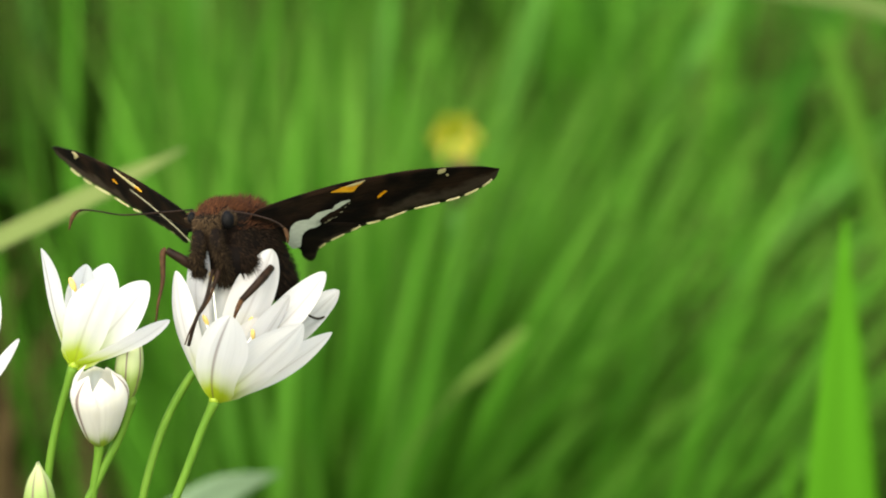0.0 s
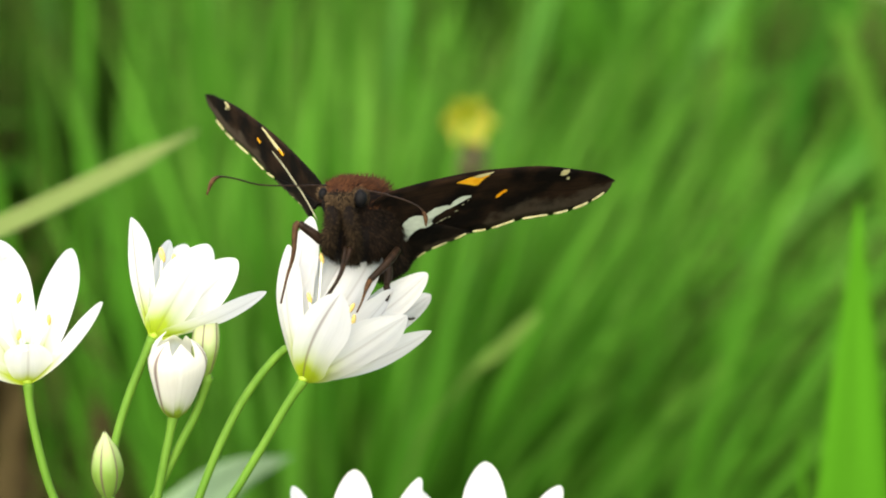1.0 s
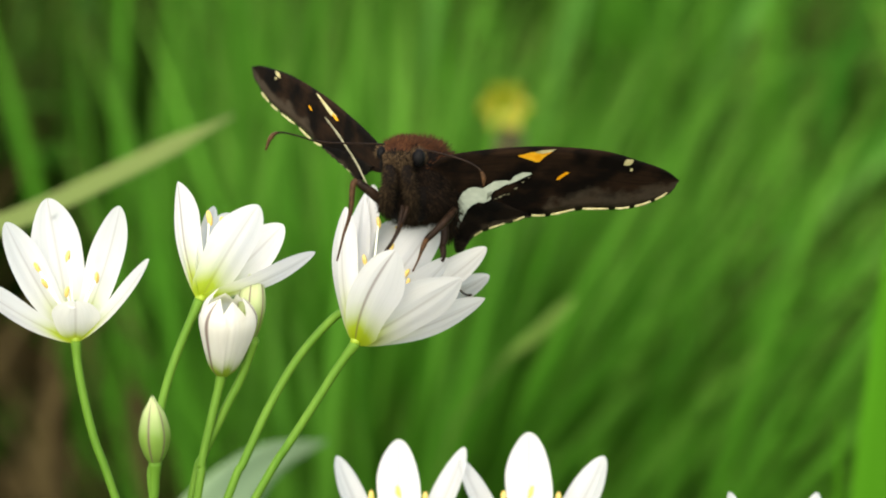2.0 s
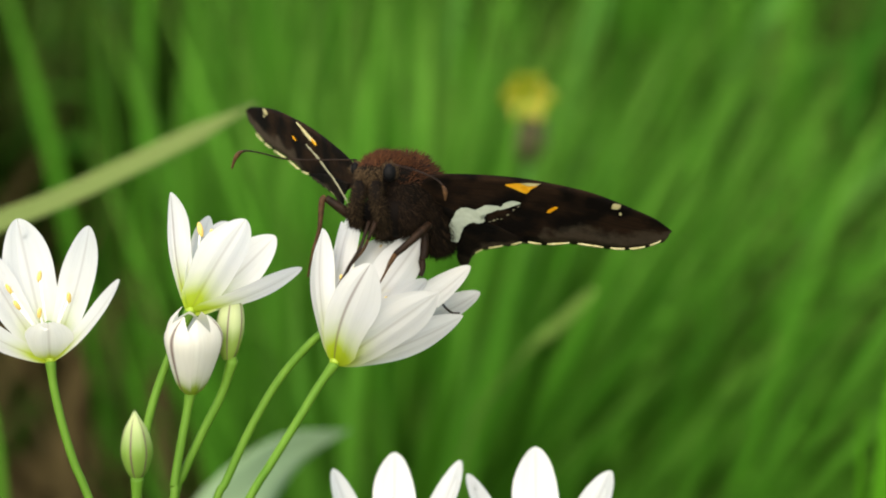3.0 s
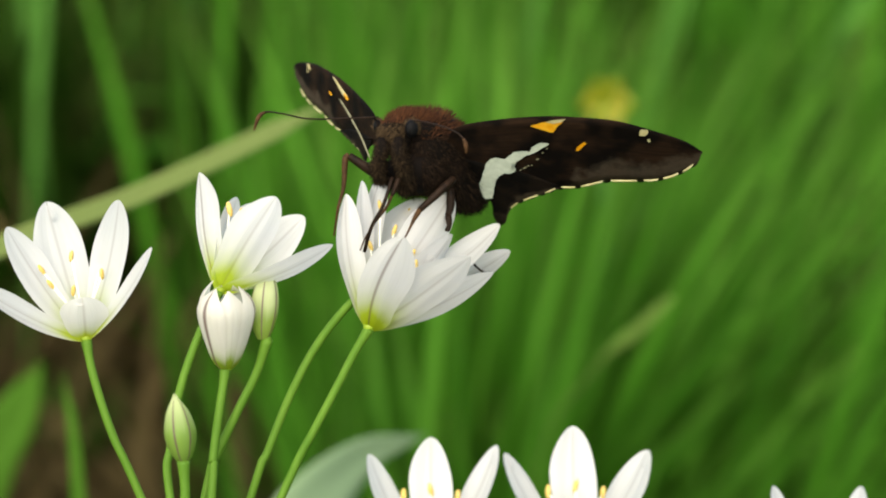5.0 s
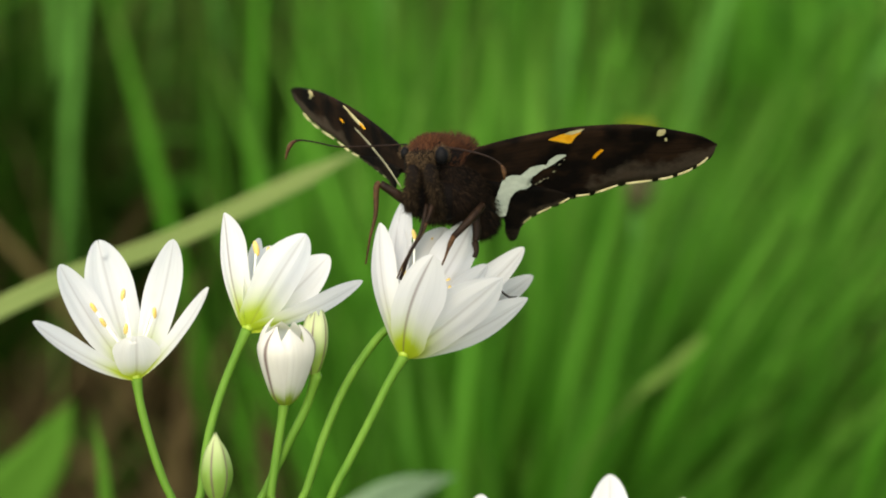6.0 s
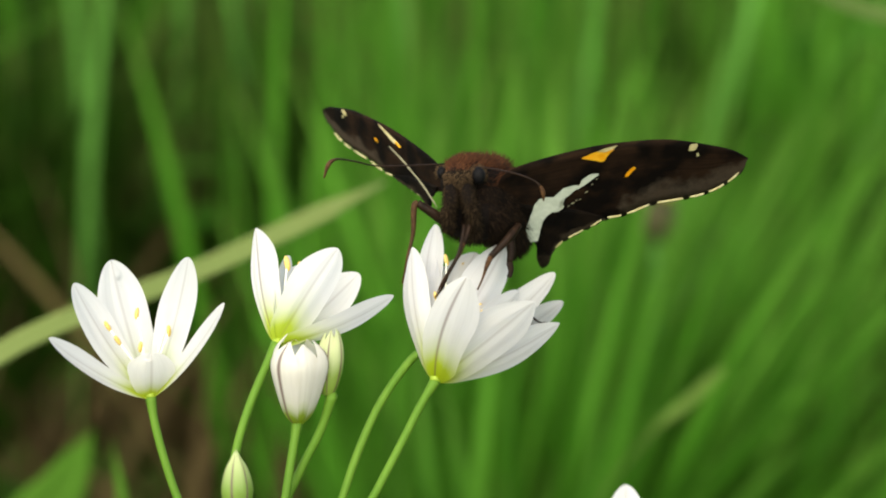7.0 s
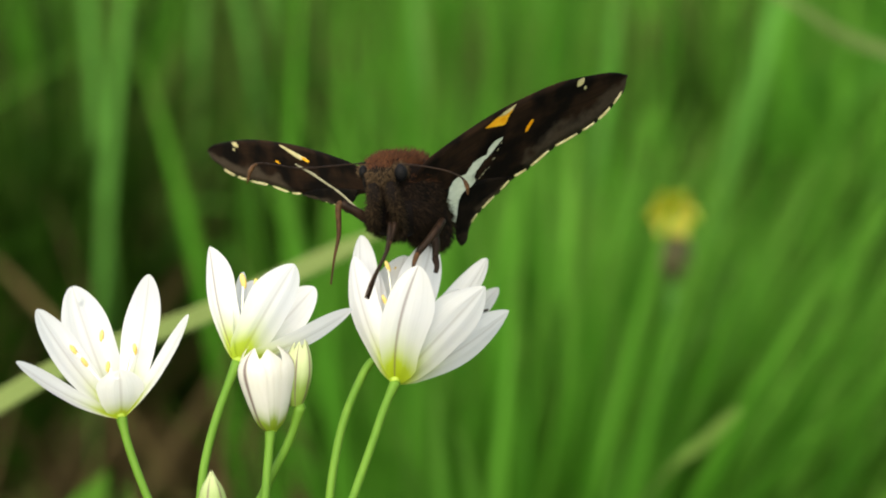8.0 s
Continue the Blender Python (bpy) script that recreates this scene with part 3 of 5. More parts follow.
    for k in range(1, len(low) - (4 if mirror > 0 else 14), 8):
        bm = bmesh.new()
        hindmost = low[k][0] < 180
        pieces = low[k:k + (6 if hindmost else 7)]
        deep = pieces_rng.uniform(1.2, 2.0) if hindmost else pieces_rng.uniform(1.6, 3.0)
        last = len(pieces) - 1
        upper = [bm.verts.new(wing_point(x, y - 2.2, mirror, 4.6)) for x, y in pieces]
        lower = [bm.verts.new(wing_point(x, y - 1.4 + deep * math.sin(math.pi * (0.04 + 0.92 * i / last)) ** (0.5 if hindmost else 0.8) + pieces_rng.gauss(0, 0.5 if hindmost else 0.3), mirror, 4.6)) for i, (x, y) in enumerate(pieces)]
        grid_faces(bm, [upper, lower], lambda p, q: (p, q))
        thicken(bm, 2 * U)
        part("fringe", bm, CREAM, wing, "pale yellow fringe scales")
    return wing


wing_a = make_wing(1)
wing_b = make_wing(-1)


def at(x, y, away=0.0):
    """A place on the insect, from its nearer eye at (795, 282)."""
    return Vector((x - 795, away, 282 - y)) * U


def fur(bm, centre, radii, count, length, lean, seed, hang=0.0, keep=lambda d: True, turn=None, thick=0.8):
    rng = random.Random(seed)
    turn = turn or Matrix()
    for _ in range(count):
        d = Vector((rng.gauss(0, 1), rng.gauss(0, 1), rng.gauss(0, 1))).normalized()
        if not keep(turn @ d):
            continue
        p = centre + turn @ Vector(d[i] * radii[i] for i in range(3))
        nrm = (turn @ Vector(d[i] / radii[i] for i in range(3))).normalized()
        w = (nrm + Vector(lean) * rng.uniform(0.5, 1.2) + Vector((rng.gauss(0, .25), rng.gauss(0, .25), rng.gauss(0, .25) - hang))).normalized()
        ln = length * rng.uniform(0.5, 1.3)
        s = w.orthogonal().normalized() * (thick * U)
        q = w.cross(s).normalized() * (thick * U)
        a = [bm.verts.new(p - nrm * 2 * U + o) for o in (s, -0.5 * s + 0.87 * q, -0.5 * s - 0.87 * q)]
        t = bm.verts.new(p + w * ln)
        for i in range(3):
            bm.faces.new((a[i], a[(i + 1) % 3], t))


back = Euler((radians(-38), 0, radians(-24))).to_matrix().to_4x4()
# thorax
thorax_c = at(818, 326, 88)
thorax_r = (60 * U, 80 * U, 74 * U)
bm = bmesh.new()
ball(bm, thorax_c, thorax_r, back, 28, 18)
thorax = part("thorax", bm, SKIN, skipper, "stout furry dark brown thorax")
bm = bmesh.new()
fur(bm, thorax_c, thorax_r, 5000, 16 * U, (0.4, 0.5, 0.0), 3, 0.0, lambda d: d.z > 0.25, back)
part("fur", bm, FUR, thorax, "rusty brown fur")
bm = bmesh.new()
fur(bm, thorax_c, thorax_r, 7000, 11 * U, (0.45, 0.0, -1.2), 4, 0.2, lambda d: d.z < 0.35, back)
part("fur", bm, SHAG, thorax, "dark brown shaggy fur")
# rusty collar behind the head
bm = bmesh.new()
collar_c, collar_r = at(791, 287, 58), (56 * U, 54 * U, 38 * U)
collar_turn = Euler((0, radians(14), 0)).to_matrix().to_4x4()
ball(bm, collar_c, collar_r, collar_turn, 24, 14)
collar = part("collar", bm, SKIN, skipper, "rusty red-brown furry collar")
bm = bmesh.new()
fur(bm, collar_c, collar_r, 9000, 11 * U, (0.9, 0.3, 0.0), 5, 0.0, lambda d: d.z > (0.45 if d.y < -0.3 else -0.2), collar_turn)
part("fur", bm, FUR, collar, "rusty brown fur")
# abdomen
bm = bmesh.new()
path = spline([at(832, 350, 96), at(848, 380, 140), at(858, 398, 190), at(864, 408, 240)], 5)
tube(bm, path, [U * (50 - 36 * (i / (len(path) - 1)) ** 1.6) for i in range(len(path))], 16)
abdomen = part("abdomen", bm, SKIN, skipper, "tapered dark brown abdomen")
bm = bmesh.new()
for i, p in enumerate(path[::2]):
    fur(bm, p, [U * (50 - 36 * (2 * i / (len(path) - 1)) ** 1.6)] * 3, 800, 15 * U, (0.2, 0.1, -0.8), 60 + i, 0.2)
part("fur", bm, SHAG, abdomen, "dark brown shaggy fur")
# head with eyes
head_c, head_r = at(763, 296, 14), (33 * U, 30 * U, 30 * U)
bm = bmesh.new()
ball(bm, head_c, head_r, None, 24, 14)
head = part("head", bm, SKIN, skipper, "dark furry head")
bm = bmesh.new()
fur(bm, head_c, head_r, 5200, 8 * U, (0, 0.0, -1.5), 6, 0.2, lambda d: d.y < 0.3 and d.z < 0.8 and -0.8 < d.x < 0.66, None, 1.3)
part("fur", bm, HAIR, head, "tan-tipped facial hair")
bm = bmesh.new()
fur(bm, head_c, head_r, 1600, 9 * U, (0.2, 0.4, 0.5), 7, 0.0, lambda d: d.z > 0.7)
part("fur", bm, FUR, head, "rusty forehead tuft")
for x, y, away, size in ((798, 285, -3, 1.0), (733, 277, 16, 0.72)):
    bm = bmesh.new()
    ball(bm, at(x, y, away), (12 * U * size, 15 * U * size, 16 * U * size), None, 18, 12)
    eye = part("eye", bm, EYE, head, "dark compound eye")
    bm = bmesh.new()
    fur(bm, at(x, y, away + 5), (13.5 * U * size, 12 * U * size, 17.5 * U * size), 420, 6 * U, (0, -0.3, 0.2), int(x), 0.0, lambda d: d.z > 0.35 or abs(d.x) > 0.75)
    part("lash", bm, HAIR, eye, "pale hairs round the eye")
# palps: two shaggy lobes down the face
for x0, x1 in ((746, 740), (776, 784)):
    bm = bmesh.new()
    path = spline([at(x0, 304, -12), at(x0 + 1, 326, -26), at(x1, 350, -27), at(x1 + 2, 376, -14)], 5)
    tube(bm, path, [U * 0.66 * r for r in (13, 15, 16, 17, 17, 17, 17, 16, 15, 14, 13, 12, 11, 10, 8, 5)], 10)
    palp = part("palp", bm, SKIN, head, "furry labial palp")
    bm = bmesh.new()
    for i, p in enumerate(path[1:-1]):
        fur(bm, p, (8 * U, 8 * U, 8 * U), 210, 13 * U, (0.1 if x0 > 760 else -0.1, 0.0, -1.4), 40 + i, 0.0, lambda d: True, None, 1.25)
    part("fur", bm, PALP, palp, "brown hanging hair")
# lower breast
bm = bmesh.new()
breast_c, breast_r = at(792, 360, 44), (58 * U, 46 * U, 40 * U)
ball(bm, breast_c, breast_r, None, 22, 14)
breast = part("breast", bm, SKIN, skipper, "shaggy dark breast")
bm = bmesh.new()
fur(bm, breast_c, breast_r, 5200, 13 * U, (0.1, -0.05, -1.3), 8, 0.3, lambda d: d.y > 0.1 or not (-0.74 < d.x < -0.46 or 0.12 < d.x < 0.34))
part("fur", bm, SHAG, breast, "dark brown hair")
bm = bmesh.new()
fur(bm, at(784, 376, 4), (14 * U, 12 * U, 20 * U), 800, 12 * U, (0.0, -0.1, -0.9), 9, 0.2)
part("fur", bm, PALP, breast, "tan hair at the foot of the front legs")


def leg(points, radii, foot_rusty=True):
    """Thigh, shin and jointed foot."""
    pts = [at(*p) for p in points]
    bm = bmesh.new()
    tube(bm, spline(pts[:3], 4), [U * radii[0] * (1 - 0.3 * abs(i - 3) / 5) for i in range(9)], 8)
    ob = part("leg", bm, CHITIN, skipper, "dark hairy jointed leg")
    bm = bmesh.new()
    path = spline(pts[2:], 4)
    tube(bm, path, [U * (radii[2] + (radii[1] - radii[2]) / (1 + (2.4 * i / (len(path) - 1)) ** 4)) for i in range(len(path))], 7)
    part("foot", bm, RUSTY if foot_rusty else CHITIN, ob, "slender jointed foot")


leg([(750, 376, 0), (716, 350, -20), (688, 330, -25), (681, 336, -26), (677, 384, -28), (666, 422, -30), (660, 448, -25), (655, 470, -22)], (9.5, 6.2, 1.7))
leg([(778, 372, -28), (772, 388, -34), (766, 404, -40), (757, 424, -46), (736, 452, -56), (722, 474, -60), (711, 498, -62)], (5, 3.0, 1.4))
leg([(866, 376, 20), (846, 398, -5), (812, 430, -25), (804, 446, -36), (796, 466, -48), (786, 486, -55)], (8, 5.0, 1.6))
leg([(852, 392, 60), (852, 424, 55), (848, 440, 50), (850, 456, 48), (846, 468, 45)], (8, 6.5, 4.5), False)
# drinking tube
bm = bmesh.new()
path = spline([at(768, 372, -40), at(756, 420, -66), at(734, 458, -68), at(716, 500, -50)], 6)
tube(bm, path, [U * 3.4] * len(path), 7)
part("proboscis", bm, CHITIN, head, "thin dark drinking tube")


def antenna(points):
    """A thread and its hooked, thicker club."""
    path = spline([at(*p) for p in points], 6)
    k = len(path) - 1
    radii = [U * (1.5 + 2.7 * math.exp(-((i / k - 0.82) / 0.12) ** 2) - (0.5 if i == k else 0)) for i in range(k + 1)]
    cut = int(0.72 * k)
    bm = bmesh.new()
    tube(bm, path[:cut + 1], radii[:cut + 1], 8)
    thread = part("antenna", bm, CHITIN, head, "thin dark antenna")
    bm = bmesh.new()
    tube(bm, path[cut:], radii[cut:], 8)
    part("antenna_club", bm, RUSTY, thread, "rusty hooked club")


antenna([(738, 262, 0), (680, 263, -20), (620, 262, -40), (578, 252, -52), (550, 248, -60), (535, 257, -62), (526, 280, -62)])
antenna([(800, 270, 0), (835, 278, -30), (872, 290, -55), (896, 303, -66), (906, 318, -68), (907, 336, -68)])


# ---- ground and meadow ----
bm = bmesh.new()
rng = random.Random(11)
n = 60
xs = [math.copysign(abs(k / 30 - 1) ** 4 * 400 + abs(k / 30 - 1) * 0.9, k - 30) for k in range(61)]
ys = [-300 + 298 * (k / 10) for k in range(10)] + [-2 + 5 * k / 40 for k in range(40)] + [3 + 600 * (k / 11) ** 2 for k in range(1, 12)]
rows = [[bm.verts.new((x, y, 0.012 * noise.noise(Vector((x * 9, y * 9, 0))) + 0.006 * noise.noise(Vector((x * 31, y * 31, 3))))) for x in xs] for y in ys]
grid_faces(bm, rows, lambda a, b: (a, b))
tagged(part("ground", bm, SOIL), "dark crumbly meadow soil", "ground", kind="structure")


def blades(name, items, mat, label, kind="stuff", category="grass", segs=9):
    """items: foot, length, width, heading, lean, bend, twist. All blades grow together, ring by ring."""
    p = np.array([it[0] for it in items], float)
    length, width, turn, lean, bend, twist = (np.array([it[k] for it in items], float)[:, None] for k in range(1, 7))
    zero = np.zeros_like(turn)
    ahead = np.hstack([np.cos(turn), np.sin(turn), zero])
    side0 = np.hstack([-np.sin(turn), np.cos(turn), zero])
    up = np.array([[0.0, 0.0, 1.0]])
    rings, uvs, ang = [], [], lean
    for j in range(segs + 1):
        t = j / segs
        d = ahead * np.sin(ang) + up * np.cos(ang)
        side = side0 * np.cos(twist * t) + np.cross(d, side0) * np.sin(twist * t)
        fold = np.cross(side, d)
        half = 0.5 * width * (0.55 + 0.45 * min(1, t / 0.25)) * (1 - max(0, (t - 0.35) / 0.65) ** 1.7) + 0.0002
        for s in (-1, 0, 1):
            rings.append(p + side * (half * s) + fold * (0.28 * half * (1 - abs(s))))
            uvs.append((0.5 + 0.5 * s, t))
        p = p + d * (length / segs)
        ang = ang + bend / segs
    count, per = len(items), 3 * (segs + 1)
    verts = np.stack(rings, axis=1).reshape(-1, 3)
    quads = np.array([(j * 3 + i, j * 3 + i + 1, j * 3 + i + 4, j * 3 + i + 3) for j in range(segs) for i in range(2)])
    faces = (quads[None] + (np.arange(count) * per)[:, None, None]).reshape(-1, 4)
    me = bpy.data.meshes.new(name)
    me.from_pydata(verts.tolist(), [], faces.tolist())
    me.polygons.foreach_set("use_smooth", [True] * len(me.polygons))
    layer = me.uv_layers.new(name="UVMap")
    layer.data.foreach_set("uv", np.array(uvs, dtype=np.float32)[faces.ravel() % per].ravel())
    me.materials.append(mat)
    return tagged(new(name, me), label, category, "", kind)


def combed(x, y):
    """0 where the meadow stands upright, 1 where it is combed over."""
    return min(1, max(0, (x / y - 0.0) / 0.13)) * min(1, max(0.15, (1.75 - y) / 0.55))


def bare(x, y):
    """True in the small gaps between the tufts."""
    gap = noise.noise(Vector((x * 17 + 5, y * 10, 2))) + 0.5 * noise.noise(Vector((x * 40, y * 22, 9)))
    return gap > 0.26 - 0.34 * min(1, max(0, (x / y - 0.10) / 0.1))


# shaded hollows of the meadow, filled with added dark blades: direction x / y, distance, half width, height of the dark
# blades in it, count
SHADE_HOLLOWS = ((0.168, 1.20, 0.085, 0.16, 260), (0.150, 0.88, 0.075, 0.085, 240), (0.205, 1.05, 0.05, 0.17, 110), (0.145, 0.77, 0.055, 0.065, 150), (0.158, 0.70, 0.035, 0.095, 150),
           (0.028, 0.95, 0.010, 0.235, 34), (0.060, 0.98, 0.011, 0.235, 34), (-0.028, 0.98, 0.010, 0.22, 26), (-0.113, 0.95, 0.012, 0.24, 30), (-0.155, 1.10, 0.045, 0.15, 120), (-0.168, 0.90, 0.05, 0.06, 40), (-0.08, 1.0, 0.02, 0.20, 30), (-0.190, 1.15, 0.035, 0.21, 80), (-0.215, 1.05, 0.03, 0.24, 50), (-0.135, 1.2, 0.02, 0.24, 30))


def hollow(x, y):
    return any(abs(x - a * d) < 0.8 * w and abs(y - d) < max(0.10, 1.1 * w) for a, d, w, h, c in SHADE_HOLLOWS)


rng = random.Random(5)
items, dry = [], []
while len(items) < 5200:
    y = 0.62 + 1.9 * rng.random() ** 1.25
    x = rng.uniform(-0.30, 0.30) * y
    s = combed(x, y)
    thin = noise.noise(Vector((x * 7 + 3, y * 5, 1)))
    if x / y < -0.055 and (rng.random() < 0.70 or (y < 1.2 and x / y < -0.08)):
        continue
    if (thin > 0.32 and rng.random() < 0.8) or (bare(x, y) and rng.random() < 0.93) or hollow(x, y):
        continue
    if x / y > 0.10 and rng.random() < min(0.88, 11 * (x / y - 0.10)):
        continue
    heading = rng.gauss(0.0, 0.95) if s > 0.35 else rng.gauss(0.0, 1.5)
    lean = 0.04 + 0.62 * s * rng.uniform(0.2, 1.3) + rng.gauss(0, 0.16)
    reach = rng.uniform(0.12, 0.235) + 0.11 * min(1, max(0, (y - 0.95) / 0.5)) * rng.random()
    items.append(((x - 0.10 * s, y, 0), reach, rng.uniform(0.0028, 0.0075), heading, lean, rng.uniform(0.05, 0.35 + 0.45 * s), rng.gauss(0, 1.1)))
while len(items) < 7400:
    y = 0.62 + 0.9 * rng.random()
    x = rng.uniform(-0.05, 0.30) * y
    if (bare(x, y) and rng.random() < 0.85) or (x / y > 0.12 and rng.random() < 0.85) or hollow(x, y):
        continue
    s = combed(x, y)
    items.append(((x, y, 0), rng.uniform(0.10, 0.21), rng.uniform(0.003, 0.007), rng.gauss(0.0, 0.8), rng.uniform(0.1, 0.3 + 0.6 * s), rng.uniform(0.1, 0.4 + 0.6 * s), rng.gauss(0, 1.2)))
while len(items) < 7800:
    y = 0.80 + 0.8 * rng.random()
    x = rng.uniform(-0.20, 0.16) * y
    if hollow(x, y):
        continue
    items.append(((x, y, 0), rng.uniform(0.19, 0.29), rng.uniform(0.004, 0.0085), rng.gauss(0, 1.5), abs(rng.gauss(0.03, 0.07)), rng.uniform(0.0, 0.35), rng.gauss(0, 0.6)))
while len(items) < 8500:
    y = 0.62 + 0.25 * rng.random()
    x = rng.uniform(-0.05, 0.12) * y
    if hollow(x, y):
        continue
    s = combed(x, y)
    items.append(((x, y, 0), rng.uniform(0.05, 0.135), rng.uniform(0.003, 0.006), rng.gauss(0.0, 0.9), rng.uniform(0.05, 0.25 + 0.6 * s), rng.uniform(0.1, 0.4 + 0.5 * s), rng.gauss(0, 1.2)))
while len(items) < 8800:
    y = 0.62 + 0.14 * rng.random()
    x = rng.uniform(0.02, 0.095) * y
    items.append(((x, y, 0), rng.uniform(0.05, 0.125), rng.uniform(0.003, 0.006), rng.gauss(0.0, 0.9), rng.uniform(0.05, 0.5), rng.uniform(0.1, 0.7), rng.gauss(0, 1.2)))
meadow = blades("grass", items, GRASS, "dense tall green meadow grass")
# the rest of the meadow, all round
wide_field = []
while len(wide_field) < 20000:
    x, y = rng.uniform(-3.2, 3.2), rng.uniform(-2.2, 5.0)
    if (y > 0.05 and abs(x) < 0.31 * y + (0.20 if y < 0.7 else 0.04) and y < 2.5) or x * x + (y - 0.1) ** 2 < 0.16:
        continue
    wide_field.append(((x, y, 0), rng.uniform(0.12, 0.32), rng.uniform(0.006, 0.013), rng.gauss(0.0, 1.2), rng.uniform(0.0, 0.7), rng.uniform(0.1, 1.2), rng.gauss(0, 1.1)))
while len(wide_field) < 36000:
    x, y = rng.gauss(0, 0.75), rng.uniform(-1.0, 2.9)
    if y > 0.0 and abs(x) < 0.31 * y + (0.20 if 0.4 < y < 0.7 else 0.05) and y < 2.5:
        continue
    low = math.hypot(x, y - 0.1) < 0.6
    wide_field.append(((x, y, 0), rng.uniform(0.04, 0.11) if low else rng.uniform(0.12, 0.3), rng.uniform(0.004, 0.008), rng.gauss(0.0, 1.2), rng.uniform(0.0, 0.6), rng.uniform(0.1, 1.0), rng.gauss(0, 1.1)))
while len(wide_field) < 56000:
    r, a = 3.0 + 9.0 * rng.random() ** 0.7, rng.uniform(0, 2 * math.pi)
    x, y = r * math.cos(a), 0.8 + r * math.sin(a)
    wide_field.append(((x, y, 0), rng.uniform(0.15, 0.35), rng.uniform(0.02, 0.05), rng.uniform(0, 6.3), rng.uniform(0.2, 0.9), rng.uniform(0.3, 1.2), rng.gauss(0, 1.1)))
blades("grass", wide_field, GRASS, "green meadow grass all round", segs=4)
# dark blades, called sedge, added where the meadow lies in shade
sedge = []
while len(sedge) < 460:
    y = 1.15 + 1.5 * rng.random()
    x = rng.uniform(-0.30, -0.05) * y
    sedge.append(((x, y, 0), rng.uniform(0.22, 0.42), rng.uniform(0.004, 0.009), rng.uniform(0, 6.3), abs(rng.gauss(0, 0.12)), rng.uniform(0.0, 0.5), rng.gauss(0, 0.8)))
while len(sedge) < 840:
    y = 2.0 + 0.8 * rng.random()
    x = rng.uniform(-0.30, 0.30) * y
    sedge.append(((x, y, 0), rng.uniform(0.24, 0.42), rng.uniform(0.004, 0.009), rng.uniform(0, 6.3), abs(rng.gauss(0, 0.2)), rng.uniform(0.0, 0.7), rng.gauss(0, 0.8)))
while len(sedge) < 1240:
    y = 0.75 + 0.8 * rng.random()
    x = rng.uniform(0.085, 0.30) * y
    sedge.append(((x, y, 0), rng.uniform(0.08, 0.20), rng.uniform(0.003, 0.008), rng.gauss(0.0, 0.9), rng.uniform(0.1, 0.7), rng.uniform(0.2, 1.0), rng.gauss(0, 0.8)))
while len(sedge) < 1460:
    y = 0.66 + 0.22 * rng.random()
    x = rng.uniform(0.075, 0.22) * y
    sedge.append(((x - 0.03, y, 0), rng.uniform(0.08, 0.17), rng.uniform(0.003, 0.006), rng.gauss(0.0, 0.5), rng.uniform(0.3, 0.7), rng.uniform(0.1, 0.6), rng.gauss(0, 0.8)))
# clumps of dark blades give each hollow its shade
for direction, far, half, tall, count in SHADE_HOLLOWS:
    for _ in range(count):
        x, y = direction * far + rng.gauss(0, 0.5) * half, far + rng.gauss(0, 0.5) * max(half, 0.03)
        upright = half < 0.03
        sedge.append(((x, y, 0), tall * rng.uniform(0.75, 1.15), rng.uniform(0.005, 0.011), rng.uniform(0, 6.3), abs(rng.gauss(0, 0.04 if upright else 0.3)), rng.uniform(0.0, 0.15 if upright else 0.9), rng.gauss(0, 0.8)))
blades("sedge", sedge, SHADE_GRASS, "dark green blades standing in for shaded gaps in the grass", "stuff", "sedge")
herbs = []
while len(herbs) < 900:
    y = 0.95 + 1.3 * rng.random()
    x = rng.uniform(-0.02, 0.24) * y
    if noise.noise(Vector((x * 11, y * 8, 7))) < 0.0 or bare(x, y) or hollow(x, y):
        continue
    herbs.append(((x, y, 0), rng.uniform(0.10, 0.27), rng.uniform(0.009, 0.018), rng.uniform(0, 6.3), rng.uniform(0.0, 0.5), rng.uniform(0.5, 2.0), rng.gauss(0, 1.5)))
blades("herb_leaves", herbs, HERB, "broad soft green leaves of meadow herbs", "stuff", "herb")
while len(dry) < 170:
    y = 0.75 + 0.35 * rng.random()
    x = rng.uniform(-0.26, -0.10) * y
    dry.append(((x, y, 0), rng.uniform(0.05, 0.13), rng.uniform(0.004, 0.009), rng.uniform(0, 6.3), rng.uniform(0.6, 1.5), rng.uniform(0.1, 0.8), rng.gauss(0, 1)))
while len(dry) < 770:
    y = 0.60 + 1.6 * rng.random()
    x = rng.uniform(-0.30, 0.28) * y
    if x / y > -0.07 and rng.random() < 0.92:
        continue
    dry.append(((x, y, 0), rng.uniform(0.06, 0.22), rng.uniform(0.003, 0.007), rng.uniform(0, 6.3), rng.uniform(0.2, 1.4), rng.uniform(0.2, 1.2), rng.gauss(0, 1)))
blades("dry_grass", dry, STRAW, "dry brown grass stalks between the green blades")
